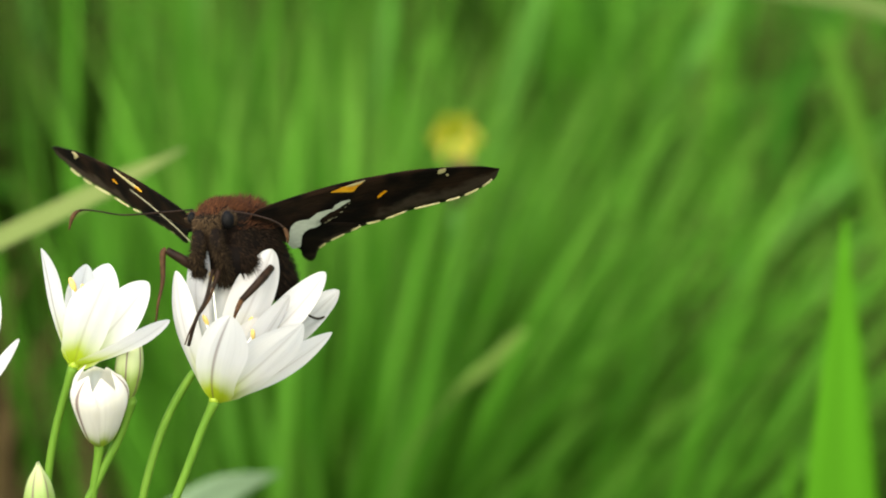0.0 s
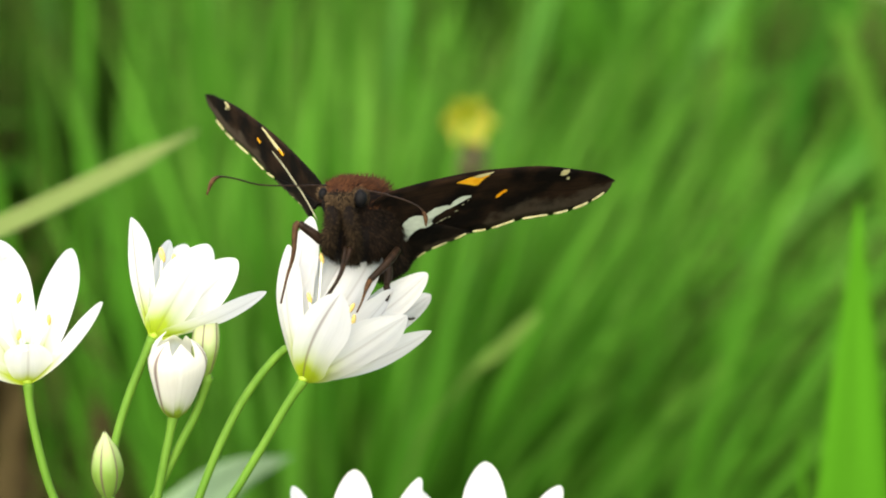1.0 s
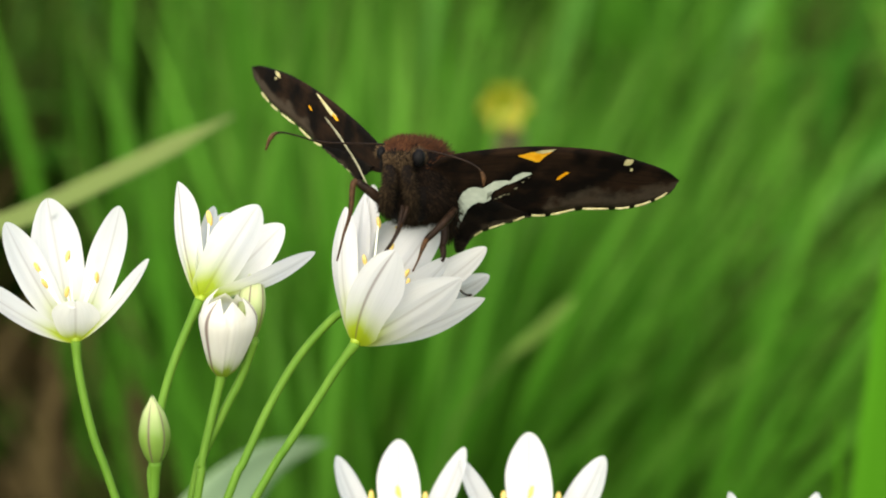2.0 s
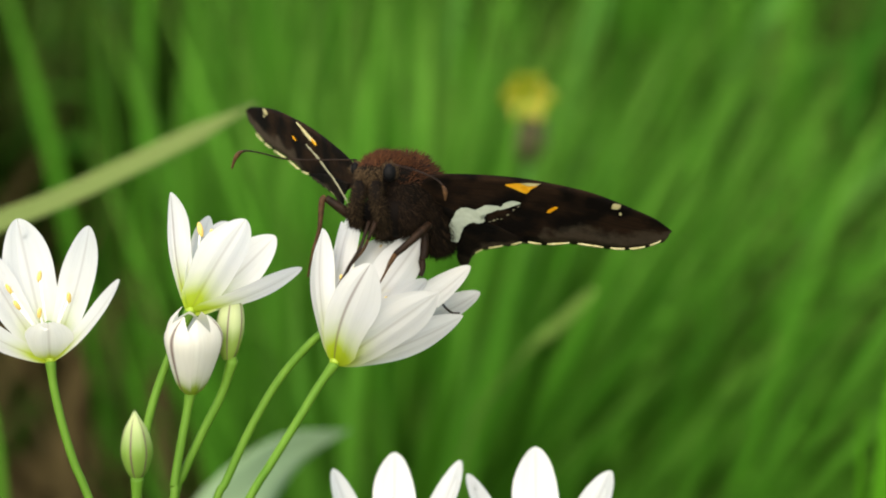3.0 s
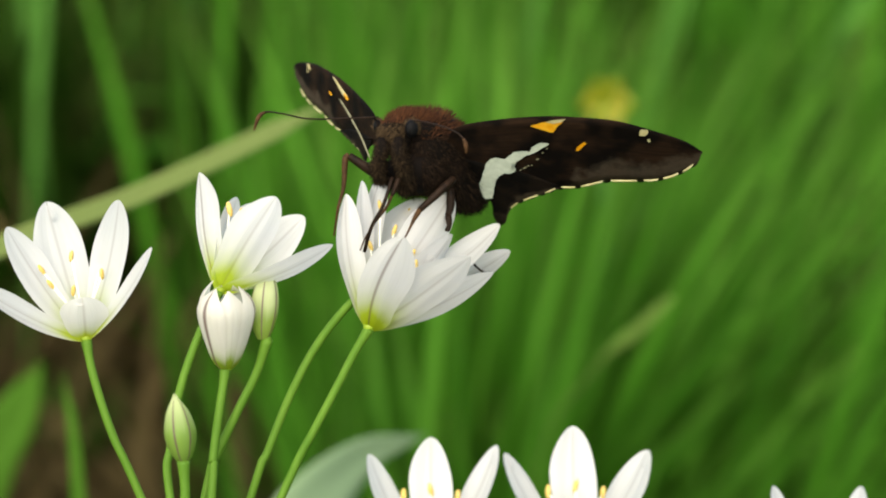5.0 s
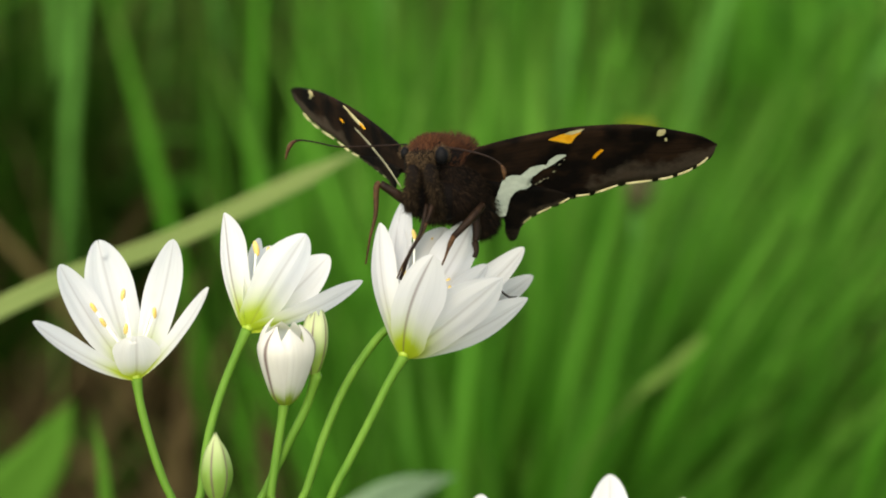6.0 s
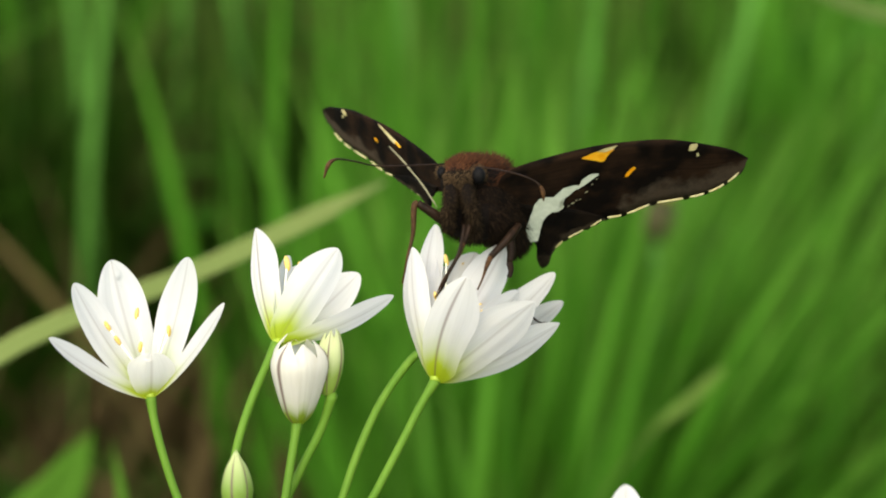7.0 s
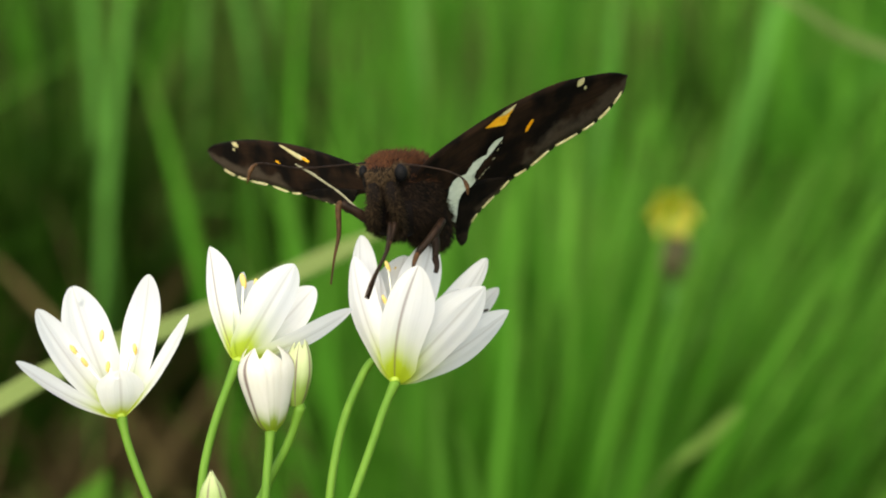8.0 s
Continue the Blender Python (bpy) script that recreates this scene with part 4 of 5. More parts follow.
# broad pale blades that stand out of the sward: direction x / y, distance, length, width, lean to the side, bend
for direction, far, tall, wide, lean, bend in ((0.036, 0.92, 0.30, 0.0105, 0.15, 0.16), (-0.012, 1.0, 0.30, 0.008, 0.02, 0.05), (-0.040, 0.95, 0.29, 0.009, -0.05, -0.05), (-0.030, 1.15, 0.33, 0.008, 0.10, 0.10), (0.002, 0.90, 0.27, 0.007, 0.05, 0.10),
                                               (-0.090, 0.95, 0.29, 0.007, -0.12, -0.10), (-0.128, 1.0, 0.30, 0.007, 0.03, 0.10), (-0.175, 1.0, 0.31, 0.008, -0.06, 0.0), (-0.195, 0.9, 0.29, 0.007, 0.05, 0.1), (-0.147, 1.15, 0.33, 0.008, 0.0, 0.1),
                                               (0.080, 1.0, 0.27, 0.008, 0.25, 0.4), (0.072, 0.85, 0.19, 0.008, 0.45, 0.5), (0.10, 0.95, 0.21, 0.007, 0.5, 0.5), (0.13, 0.95, 0.20, 0.008, 0.55, 0.5), (0.05, 0.78, 0.14, 0.007, 0.4, 0.4), (0.015, 0.80, 0.17, 0.006, 0.2, 0.2), (0.17, 1.0, 0.22, 0.008, 0.5, 0.6)):
    reed = blades("grass_blade", [((direction * far, far, 0), tall, wide, 0.0 if lean >= 0 else math.pi, abs(lean), abs(bend), 1.5)], REED, "broad pale green grass blade standing out of the meadow", "")
    tagged(reed, group="broad grass blades in the meadow")


def long_leaf(name, points, width, mat, label, category, profile, tilt=(0, -1, 0)):
    """A leaf blade along a path, folded along its midrib."""
    path = spline(points, 6)
    bm = bmesh.new()
    rows = []
    k = len(path) - 1
    for i, p in enumerate(path):
        d = (path[min(i + 1, k)] - path[max(i - 1, 0)]).normalized()
        face = Vector(tilt) - d * Vector(tilt).dot(d)
        side = d.cross(face).normalized()
        half = 0.5 * width * profile(i / k)
        rows.append([bm.verts.new(p + side * (half * s) + face.normalized() * (0.22 * half * abs(s))) for s in (-1, -0.5, 0, 0.5, 1)])
    grid_faces(bm, rows, lambda a, b: (a, b))
    thicken(bm, 0.0003)
    leaf = tagged(part(name, bm, mat), label, category)
    bm = bmesh.new()
    tube(bm, [p - Vector((0, 0.0002, 0)) for p in path], [0.03 * width * (1.2 - i / k) for i in range(k + 1)], 5)
    part("midrib", bm, mat, leaf, "raised midrib")
    return leaf


def taper(t):
    return 0.45 + 0.55 * min(1, t / 0.3) if t < 0.4 else max(0.03, 1 - ((t - 0.4) / 0.6) ** 1.6)


arching_blade = long_leaf("grass_blade", [(-0.17, 0.30, -0.002), (-0.150, 0.31, 0.12), (-0.115, 0.325, 0.200), (-0.0811, 0.3517, 0.2275), (-0.0513, 0.3732, 0.2373), (-0.0246, 0.3948, 0.2468)], 0.0031, PALE, "pale straw-green grass blade arching across", "grass", lambda t: 1 if t < 0.93 else max(0.2, (1 - t) / 0.07))
long_leaf("broad_leaf", [(0.082, 0.39, -0.002), (0.082, 0.395, 0.10), (0.0831, 0.3968, 0.175), (0.0845, 0.4073, 0.231)], 0.019, LEAF, "bright green upright pointed leaf blade", "leaf", taper)
long_leaf("broad_leaf", [(0.079, 0.41, -0.002), (0.079, 0.412, 0.10), (0.0787, 0.4183, 0.1887)], 0.007, LEAF, "shorter bright green leaf blade", "leaf", taper)
long_leaf("broad_leaf", [(-0.050, 0.370, -0.002), (-0.046, 0.373, 0.08), (-0.0416, 0.3757, 0.159), (-0.0312, 0.3835, 0.179), (-0.0215, 0.399, 0.186), (-0.0108, 0.409, 0.187)], 0.0145, GLAUCOUS, "pale grey-green drooping leaf", "leaf", taper)
long_leaf("broad_leaf", [(-0.128, 0.505, -0.002), (-0.122, 0.507, 0.07), (-0.1118, 0.510, 0.137), (-0.1013, 0.514, 0.157), (-0.0957, 0.517, 0.168)], 0.017, MID, "light green leaf with a bent tip", "leaf", taper)
long_leaf("seed_stalk", [(0.002, 0.58, -0.002), (0.005, 0.555, 0.08), (0.0111, 0.5187, 0.1455), (0.0225, 0.497, 0.1735), (0.0299, 0.4913, 0.1826), (0.0371, 0.4868, 0.1911)], 0.0025, GREEN_STALK, "pale leaning seed stalk", "grass", lambda t: 0.3 if t < 0.6 else min(1, 0.3 + (t - 0.6) / 0.2) if t < 0.95 else 0.6, (0, -1, 0.5))
long_leaf("grass_blade", [(0.20, 0.76, -0.002), (0.18, 0.775, 0.12), (0.1604, 0.7857, 0.1934), (0.1517, 0.7917, 0.212)], 0.008, MID, "bright green broad grass blade", "grass", taper)
long_leaf("grass_blade", [(0.215, 0.70, -0.002), (0.195, 0.65, 0.14), (0.166, 0.61, 0.219), (0.128, 0.59, 0.242), (0.072, 0.55, 0.2554), (0.049, 0.53, 0.268), (0.028, 0.52, 0.280)], 0.0042, FADED, "pale yellowish grass blade bending over", "grass", taper)
long_leaf("grass_blade", [(-0.066, 0.39, -0.002), (-0.067, 0.394, 0.1), (-0.0684, 0.3979, 0.18), (-0.0712, 0.403, 0.2002)], 0.0034, MID, "narrow light green blade", "grass", taper)

# distant yellow flower
yellow = thing("yellow_flower", "small yellow meadow flower with a brown calyx, out in the grass", "flower")
yc = Vector((0.0298, 0.6308, 0.2044))
for k in range(6):
    a = k * math.pi / 3
    bm = bmesh.new()
    rows = []
    for j in range(6):
        t = j / 5
        half = 0.0028 * math.sin(min(1, 0.15 + t * 0.95) * math.pi) ** 0.5
        r = 0.0010 + 0.0058 * t
        d = Vector((math.cos(a), -0.35, math.sin(a)))
        s = Vector((-math.sin(a), 0, math.cos(a)))
        rows.append([bm.verts.new(yc + d * r + s * half * q + Vector((0, -0.002 * t * t, 0))) for q in (-1, 0, 1)])
    grid_faces(bm, rows, lambda p, q: (p, q))
    thicken(bm, 0.0004)
    part("petal", bm, YELLOW, yellow)
bm = bmesh.new()
ball(bm, yc + Vector((0.001, 0.002, -0.0115)), (0.0045, 0.0045, 0.007), None, 12, 8)
part("calyx", bm, BROWN, yellow, "withered brown calyx")
bm = bmesh.new()
tube(bm, spline([yc + Vector((0, 0.002, -0.016)), (0.032, 0.64, 0.10), (0.028, 0.65, -0.004)], 5), 0.0006, 7)
part("stalk", bm, DEEP, yellow)

# flower stems of the two umbels, built from the foot up
def umbel_stem(top):
    scape = thing("garlic_plant", "upright green stem carrying an umbel of white flowers", "plant")
    t = Vector(top)
    foot = t + Vector((0.004, 0.006, -t.z - 0.004))
    rise = t - foot
    bm = bmesh.new()
    tube(bm, spline([(0, 0, 0), rise + Vector((0.002, 0.004, -0.12)), rise + Vector((0.0, 0.001, -0.03)), rise], 6), 0.0012, 10)
    part("stalk", bm, STEM, scape)
    bm = bmesh.new()
    ball(bm, rise + Vector((0, 0, -0.001)), (0.0022, 0.0022, 0.0030), None, 12, 8)
    part("spathe", bm, STEM, scape, "papery sheath at the umbel's foot")
    return scape, foot, rise


stem_far = umbel_stem((-0.0239, 0.2388, 0.2153))
stem_near = umbel_stem((0.0061, 0.2158, 0.214))


def sway_stem(stem, swaying):
    """The stem leans so that its head stays under the flowers. swaying: each flower's rows, and the foot of its stalk in it."""
    scape, foot, rise = stem
    rows = []
    for k, (t, _) in enumerate(swaying[0][0]):
        head_at = sum((flower[k][1] @ (Vector(hub) * U) for flower, hub in swaying), Vector()) / len(swaying)
        rows.append((t, Matrix.Translation(foot) @ rise.rotation_difference(head_at - foot).to_matrix().to_4x4()))
    walk(scape, rows)


def motions():
    rows = [
        (0, pose(-0.01293, 0.24774, 0.24711, -6.0, -10.5, -0.2)),
        (0.2, pose(-0.00785, 0.24757, 0.24743, -7.5, -5.5, -1.1)),
        (0.3, pose(-0.00458, 0.24728, 0.24687, -8.2, -3.1, -1.6)),
        (0.5, pose(-0.00196, 0.24676, 0.24529, -9.7, 1.9, -2.5)),
        (0.8, pose(-0.00336, 0.24703, 0.24655, -9.7, 0.2, -1.2)),
        (1, pose(-0.00517, 0.24729, 0.24767, -9.7, -0.8, -0.3)),
        (1.2, pose(-0.00641, 0.24781, 0.24995, -10.7, -0.2, -0.5)),
        (1.5, pose(-0.00509, 0.24774, 0.25027, -12.3, 0.8, -0.7)),
        (1.7, pose(-0.00341, 0.24765, 0.25023, -13.6, 2.3, -0.7)),
        (2.8, pose(-0.00576, 0.24697, 0.24762, -15.0, -5.3, -4.3)),
        (3, pose(-0.00788, 0.24677, 0.24685, -19.6, -0.6, -1.4)),
        (3.2, pose(-0.01053, 0.24661, 0.24619, -18.4, -2.7, -0.5)),
        (3.5, pose(-0.01170, 0.24674, 0.24678, -16.7, -5.8, 0.9)),
        (3.7, pose(-0.00968, 0.24695, 0.24785, -15.8, -3.6, 0.3)),
        (3.85, pose(-0.00789, 0.24695, 0.24800, -15.1, -2.0, -0.1)),
        (4, pose(-0.00499, 0.24675, 0.24729, -14.4, -0.4, -0.5)),
        (4.2, pose(-0.00886, 0.24690, 0.24810, -13.0, -1.8, 0.1)),
        (4.5, pose(-0.00893, 0.24720, 0.24963, -11.0, -3.9, 1.0)),
        (4.7, pose(-0.01128, 0.24772, 0.25179, -11.0, -3.9, 2.3)),
        (5, pose(-0.01220, 0.24749, 0.25083, -11.1, -3.8, 4.2)),
        (5.2, pose(-0.00954, 0.24728, 0.24980, -14.3, -4.6, 3.1)),
        (6.3, pose(-0.01219, 0.24799, 0.25259, -18.2, -5.4, 2.4)),
        (6.5, pose(-0.01188, 0.24792, 0.25211, -18.9, -5.6, 2.3)),
        (6.8, pose(-0.01066, 0.24791, 0.25170, -18.9, -5.0, 2.7)),
        (7, pose(-0.01050, 0.24815, 0.25270, -19.0, -4.7, 3.0)),
        (7.2, pose(-0.01275, 0.24859, 0.25492, -18.7, -5.2, 5.6)),
        (7.5, pose(-0.01411, 0.24885, 0.25603, -18.2, -6.0, 9.4)),
        (7.7, pose(-0.01475, 0.24894, 0.25638, -21.8, -7.5, 10.8)),
        (8, pose(-0.01621, 0.24896, 0.25645, -27.4, -9.8, 12.8)),
    ]
    walk(bloom_a, rows)
    bloom_a_rows = rows
    rows = [
        (0, pose(-0.01282, 0.24774, 0.24721, -2.9, -12.3, -1.7)),
        (0.2, pose(-0.00781, 0.24757, 0.24749, -4.9, -7.0, -1.7)),
        (0.3, pose(-0.00457, 0.24728, 0.24691, -5.8, -4.3, -1.7)),
        (0.5, pose(-0.00201, 0.24676, 0.24530, -7.8, 1.1, -1.7)),
        (0.8, pose(-0.00340, 0.24703, 0.24653, -7.0, -0.5, 1.6)),
        (1, pose(-0.00520, 0.24729, 0.24762, -6.4, -1.6, 3.8)),
        (1.2, pose(-0.00640, 0.24781, 0.24993, -8.5, -1.3, 4.9)),
        (1.5, pose(-0.00501, 0.24774, 0.25028, -11.7, -0.8, 6.6)),
        (1.7, pose(-0.00330, 0.24765, 0.25028, -13.7, 2.2, 3.0)),
        (2.8, pose(-0.00576, 0.24697, 0.24761, -15.6, -4.2, 0.5)),
        (3, pose(-0.00791, 0.24677, 0.24684, -12.4, -1.5, -7.0)),
        (3.2, pose(-0.01054, 0.24661, 0.24618, -10.9, -4.2, -6.1)),
        (3.5, pose(-0.01169, 0.24674, 0.24677, -8.6, -8.2, -4.9)),
        (3.7, pose(-0.00969, 0.24695, 0.24785, -10.7, -4.7, -3.3)),
        (3.85, pose(-0.00791, 0.24695, 0.24801, -12.2, -2.2, -2.1)),
        (4, pose(-0.00504, 0.24675, 0.24731, -13.7, 0.4, -0.9)),
        (4.2, pose(-0.00890, 0.24690, 0.24800, -12.1, -2.6, 0.3)),
        (4.5, pose(-0.00898, 0.24720, 0.24936, -9.6, -7.0, 2.2)),
        (4.7, pose(-0.01129, 0.24772, 0.25165, -10.7, -6.0, -0.4)),
        (5, pose(-0.01212, 0.24749, 0.25090, -12.5, -4.5, -4.2)),
        (5.2, pose(-0.00953, 0.24728, 0.24980, -13.6, -6.0, 0.3)),
        (6.3, pose(-0.01220, 0.24799, 0.25259, -16.7, -7.1, 2.5)),
        (6.5, pose(-0.01190, 0.24792, 0.25211, -17.3, -7.3, 2.9)),
        (6.8, pose(-0.01066, 0.24791, 0.25172, -17.0, -6.9, 3.0)),
        (7, pose(-0.01049, 0.24815, 0.25273, -16.8, -6.6, 3.1)),
        (7.2, pose(-0.01275, 0.24859, 0.25494, -16.5, -7.4, 5.7)),
        (7.5, pose(-0.01410, 0.24885, 0.25603, -16.0, -8.7, 9.6)),
        (7.7, pose(-0.01475, 0.24894, 0.25639, -18.5, -11.8, 10.7)),
        (8, pose(-0.01622, 0.24896, 0.25645, -22.1, -16.4, 12.2)),
    ]
    walk(bloom_a2, rows)
    rows = [
        (0, pose(-0.02726, 0.24913, 0.25056, -7.0, -11.0, -15.1)),
        (0.2, pose(-0.02284, 0.24912, 0.25138, -10.1, -7.1, -12.2)),
        (0.3, pose(-0.01957, 0.24903, 0.25163, -11.6, -5.1, -10.7)),
        (0.5, pose(-0.01657, 0.24869, 0.25086, -14.7, -1.1, -7.8)),
        (0.8, pose(-0.01845, 0.24886, 0.25149, -16.0, -3.2, -4.1)),
        (1, pose(-0.02046, 0.24897, 0.25187, -16.9, -4.7, -1.6)),
        (1.2, pose(-0.02191, 0.24944, 0.25404, -20.0, -4.2, 1.5)),
        (1.5, pose(-0.02068, 0.24933, 0.25432, -24.8, -3.5, 6.1)),
        (1.7, pose(-0.01926, 0.24923, 0.25444, -24.0, -3.6, 4.8)),
        (2.8, pose(-0.02110, 0.24840, 0.25232, -19.6, -4.4, -2.3)),
        (3, pose(-0.02266, 0.24824, 0.25189, -18.9, -4.5, -3.6)),
        (3.2, pose(-0.02536, 0.24776, 0.25000, -15.6, -5.3, -3.6)),
        (3.5, pose(-0.02699, 0.24794, 0.25102, -10.8, -6.6, -3.5)),
        (3.7, pose(-0.02499, 0.24810, 0.25216, -11.8, -3.8, -1.4)),
        (3.85, pose(-0.02307, 0.24806, 0.25234, -12.5, -1.7, 0.2)),
        (4, pose(-0.02010, 0.24781, 0.25167, -13.2, 0.4, 1.7)),
        (4.2, pose(-0.02394, 0.24784, 0.25206, -14.2, -1.8, 1.9)),
        (4.5, pose(-0.02430, 0.24788, 0.25266, -15.6, -5.2, 2.2)),
        (4.7, pose(-0.02709, 0.24828, 0.25444, -18.0, -4.8, 1.5)),
        (5, pose(-0.02754, 0.24826, 0.25448, -21.6, -4.3, 0.4)),
        (5.2, pose(-0.02505, 0.24781, 0.25352, -21.2, -4.2, 4.7)),
        (6.3, pose(-0.02832, 0.24809, 0.25533, -27.1, -3.3, 7.5)),
        (6.5, pose(-0.02810, 0.24816, 0.25559, -28.2, -3.1, 8.0)),
        (6.8, pose(-0.02665, 0.24804, 0.25495, -28.6, -2.4, 8.5)),
        (7, pose(-0.02669, 0.24833, 0.25636, -28.9, -1.9, 8.8)),
        (7.2, pose(-0.02920, 0.24859, 0.25810, -29.2, -2.7, 11.6)),
        (7.5, pose(-0.03024, 0.24867, 0.25880, -29.6, -3.7, 15.9)),
        (7.7, pose(-0.03102, 0.24867, 0.25877, -28.4, -3.8, 14.8)),
        (8, pose(-0.03233, 0.24863, 0.25841, -26.7, -3.9, 13.3)),
    ]
    walk(bloom_b, rows)
    bloom_b_rows = rows
    rows = [
        (0, pose(-0.03982, 0.24848, 0.24549, -12.2, 0.8, -0.8)),
        (0.2, pose(-0.03444, 0.24841, 0.24627, -12.0, 1.4, -0.4)),
        (0.3, pose(-0.03177, 0.24843, 0.24688, -11.9, 1.7, -0.1)),
        (0.5, pose(-0.03013, 0.24823, 0.24658, -11.7, 2.4, 0.3)),
        (0.8, pose(-0.03164, 0.24826, 0.24712, -12.2, 1.3, 2.9)),
        (1, pose(-0.03330, 0.24825, 0.24739, -12.5, 0.7, 4.6)),
        (1.2, pose(-0.03457, 0.24869, 0.24962, -14.3, 0.2, 4.8)),
        (1.5, pose(-0.03320, 0.24853, 0.24994, -17.0, -0.4, 5.1)),
        (1.7, pose(-0.03197, 0.24851, 0.25058, -14.5, 0.2, 2.7)),
        (2.8, pose(-0.03446, 0.24734, 0.24745, -12.6, 0.8, 2.4)),
        (3, pose(-0.03690, 0.24715, 0.24708, -11.8, -1.3, 3.0)),
        (3.2, pose(-0.03884, 0.24637, 0.24429, -11.1, -1.9, 3.8)),
        (3.5, pose(-0.03936, 0.24658, 0.24580, -10.2, -2.9, 5.0)),
        (3.7, pose(-0.03750, 0.24684, 0.24724, -11.2, -1.1, 5.9)),
        (3.85, pose(-0.03589, 0.24687, 0.24761, -12.0, 0.2, 6.6)),
        (4, pose(-0.03326, 0.24672, 0.24725, -12.8, 1.5, 7.3)),
        (4.2, pose(-0.03675, 0.24661, 0.24728, -12.8, 0.3, 7.8)),
        (4.5, pose(-0.03672, 0.24654, 0.24769, -12.7, -1.6, 8.5)),
        (4.7, pose(-0.04078, 0.24698, 0.25020, -14.4, -2.7, 7.5)),
        (5, pose(-0.04104, 0.24667, 0.24971, -17.0, -4.3, 6.1)),
        (5.2, pose(-0.03763, 0.24630, 0.24834, -14.4, -2.1, 6.7)),
        (6.3, pose(-0.04025, 0.24661, 0.25018, -19.4, -3.0, 10.1)),
        (6.5, pose(-0.04094, 0.24658, 0.25019, -20.3, -3.2, 10.8)),
        (6.8, pose(-0.03911, 0.24643, 0.24936, -19.9, -2.6, 11.3)),
        (7, pose(-0.03955, 0.24675, 0.25099, -19.7, -2.1, 11.7)),
        (7.2, pose(-0.04144, 0.24691, 0.25211, -21.5, -3.0, 12.8)),
        (7.5, pose(-0.04251, 0.24711, 0.25330, -24.3, -4.3, 14.6)),
        (7.7, pose(-0.04284, 0.24698, 0.25263, -24.0, -4.8, 14.6)),
        (8, pose(-0.04414, 0.24704, 0.25287, -23.7, -5.6, 14.6)),
    ]
    walk(bloom_c, rows)
    bloom_c_rows = rows
    rows = [
        (0, pose(-0.02459, 0.24727, 0.24304, -6.7, -5.6, -3.9)),
        (0.2, pose(-0.02004, 0.24722, 0.24367, -12.7, 1.4, -2.3)),
        (0.3, pose(-0.01743, 0.24706, 0.24348, -12.2, 0.8, -2.4)),
        (0.5, pose(-0.01546, 0.24679, 0.24278, -11.1, -0.5, -2.6)),
        (0.8, pose(-0.01694, 0.24688, 0.24345, -13.2, -2.0, -2.5)),
        (1, pose(-0.01839, 0.24703, 0.24427, -14.6, -3.0, -2.4)),
        (1.2, pose(-0.01967, 0.24748, 0.24646, -15.4, -3.0, -2.1)),
        (1.5, pose(-0.01812, 0.24744, 0.24721, -16.7, -3.0, -1.7)),
        (1.7, pose(-0.01701, 0.24737, 0.24737, -16.7, -1.8, -1.5)),
        (2.8, pose(-0.01911, 0.24637, 0.24438, -14.8, -1.0, -0.9)),
        (3, pose(-0.02254, 0.24627, 0.24404, -17.4, -4.3, -0.9)),
        (3.2, pose(-0.02332, 0.24567, 0.24185, -12.0, -2.1, -1.0)),
        (3.5, pose(-0.02512, 0.24587, 0.24308, -14.9, -3.0, -0.7)),
        (3.7, pose(-0.02293, 0.24605, 0.24411, -15.1, -1.3, -0.3)),
        (3.85, pose(-0.02103, 0.24604, 0.24432, -15.2, -0.0, -0.1)),
        (4, pose(-0.01815, 0.24586, 0.24375, -15.3, 1.3, 0.2)),
        (4.2, pose(-0.02165, 0.24590, 0.24419, -15.1, 0.7, 0.3)),
        (4.5, pose(-0.02175, 0.24604, 0.24515, -14.7, -0.2, 0.6)),
        (4.7, pose(-0.02628, 0.24654, 0.24767, -19.6, -5.0, 0.7)),
        (5, pose(-0.02675, 0.24627, 0.24704, -23.1, -7.3, 1.3)),
        (5.2, pose(-0.02231, 0.24592, 0.24537, -15.3, -2.1, 1.1)),
        (6.3, pose(-0.02512, 0.24656, 0.24800, -21.6, -6.9, 2.0)),
        (6.5, pose(-0.02582, 0.24654, 0.24793, -24.5, -6.1, 2.5)),
        (6.8, pose(-0.02410, 0.24639, 0.24693, -21.6, -6.7, 2.2)),
        (7, pose(-0.02448, 0.24676, 0.24865, -24.4, -6.2, 2.7)),
        (7.2, pose(-0.02624, 0.24714, 0.25073, -26.7, -7.6, 2.8)),
        (7.5, pose(-0.02722, 0.24736, 0.25187, -30.1, -9.8, 3.0)),
        (7.7, pose(-0.02754, 0.24744, 0.25211, -30.8, -10.9, 3.0)),
        (8, pose(-0.02884, 0.24740, 0.25172, -32.0, -12.6, 3.0)),
    ]
    walk(opening_bud, rows)
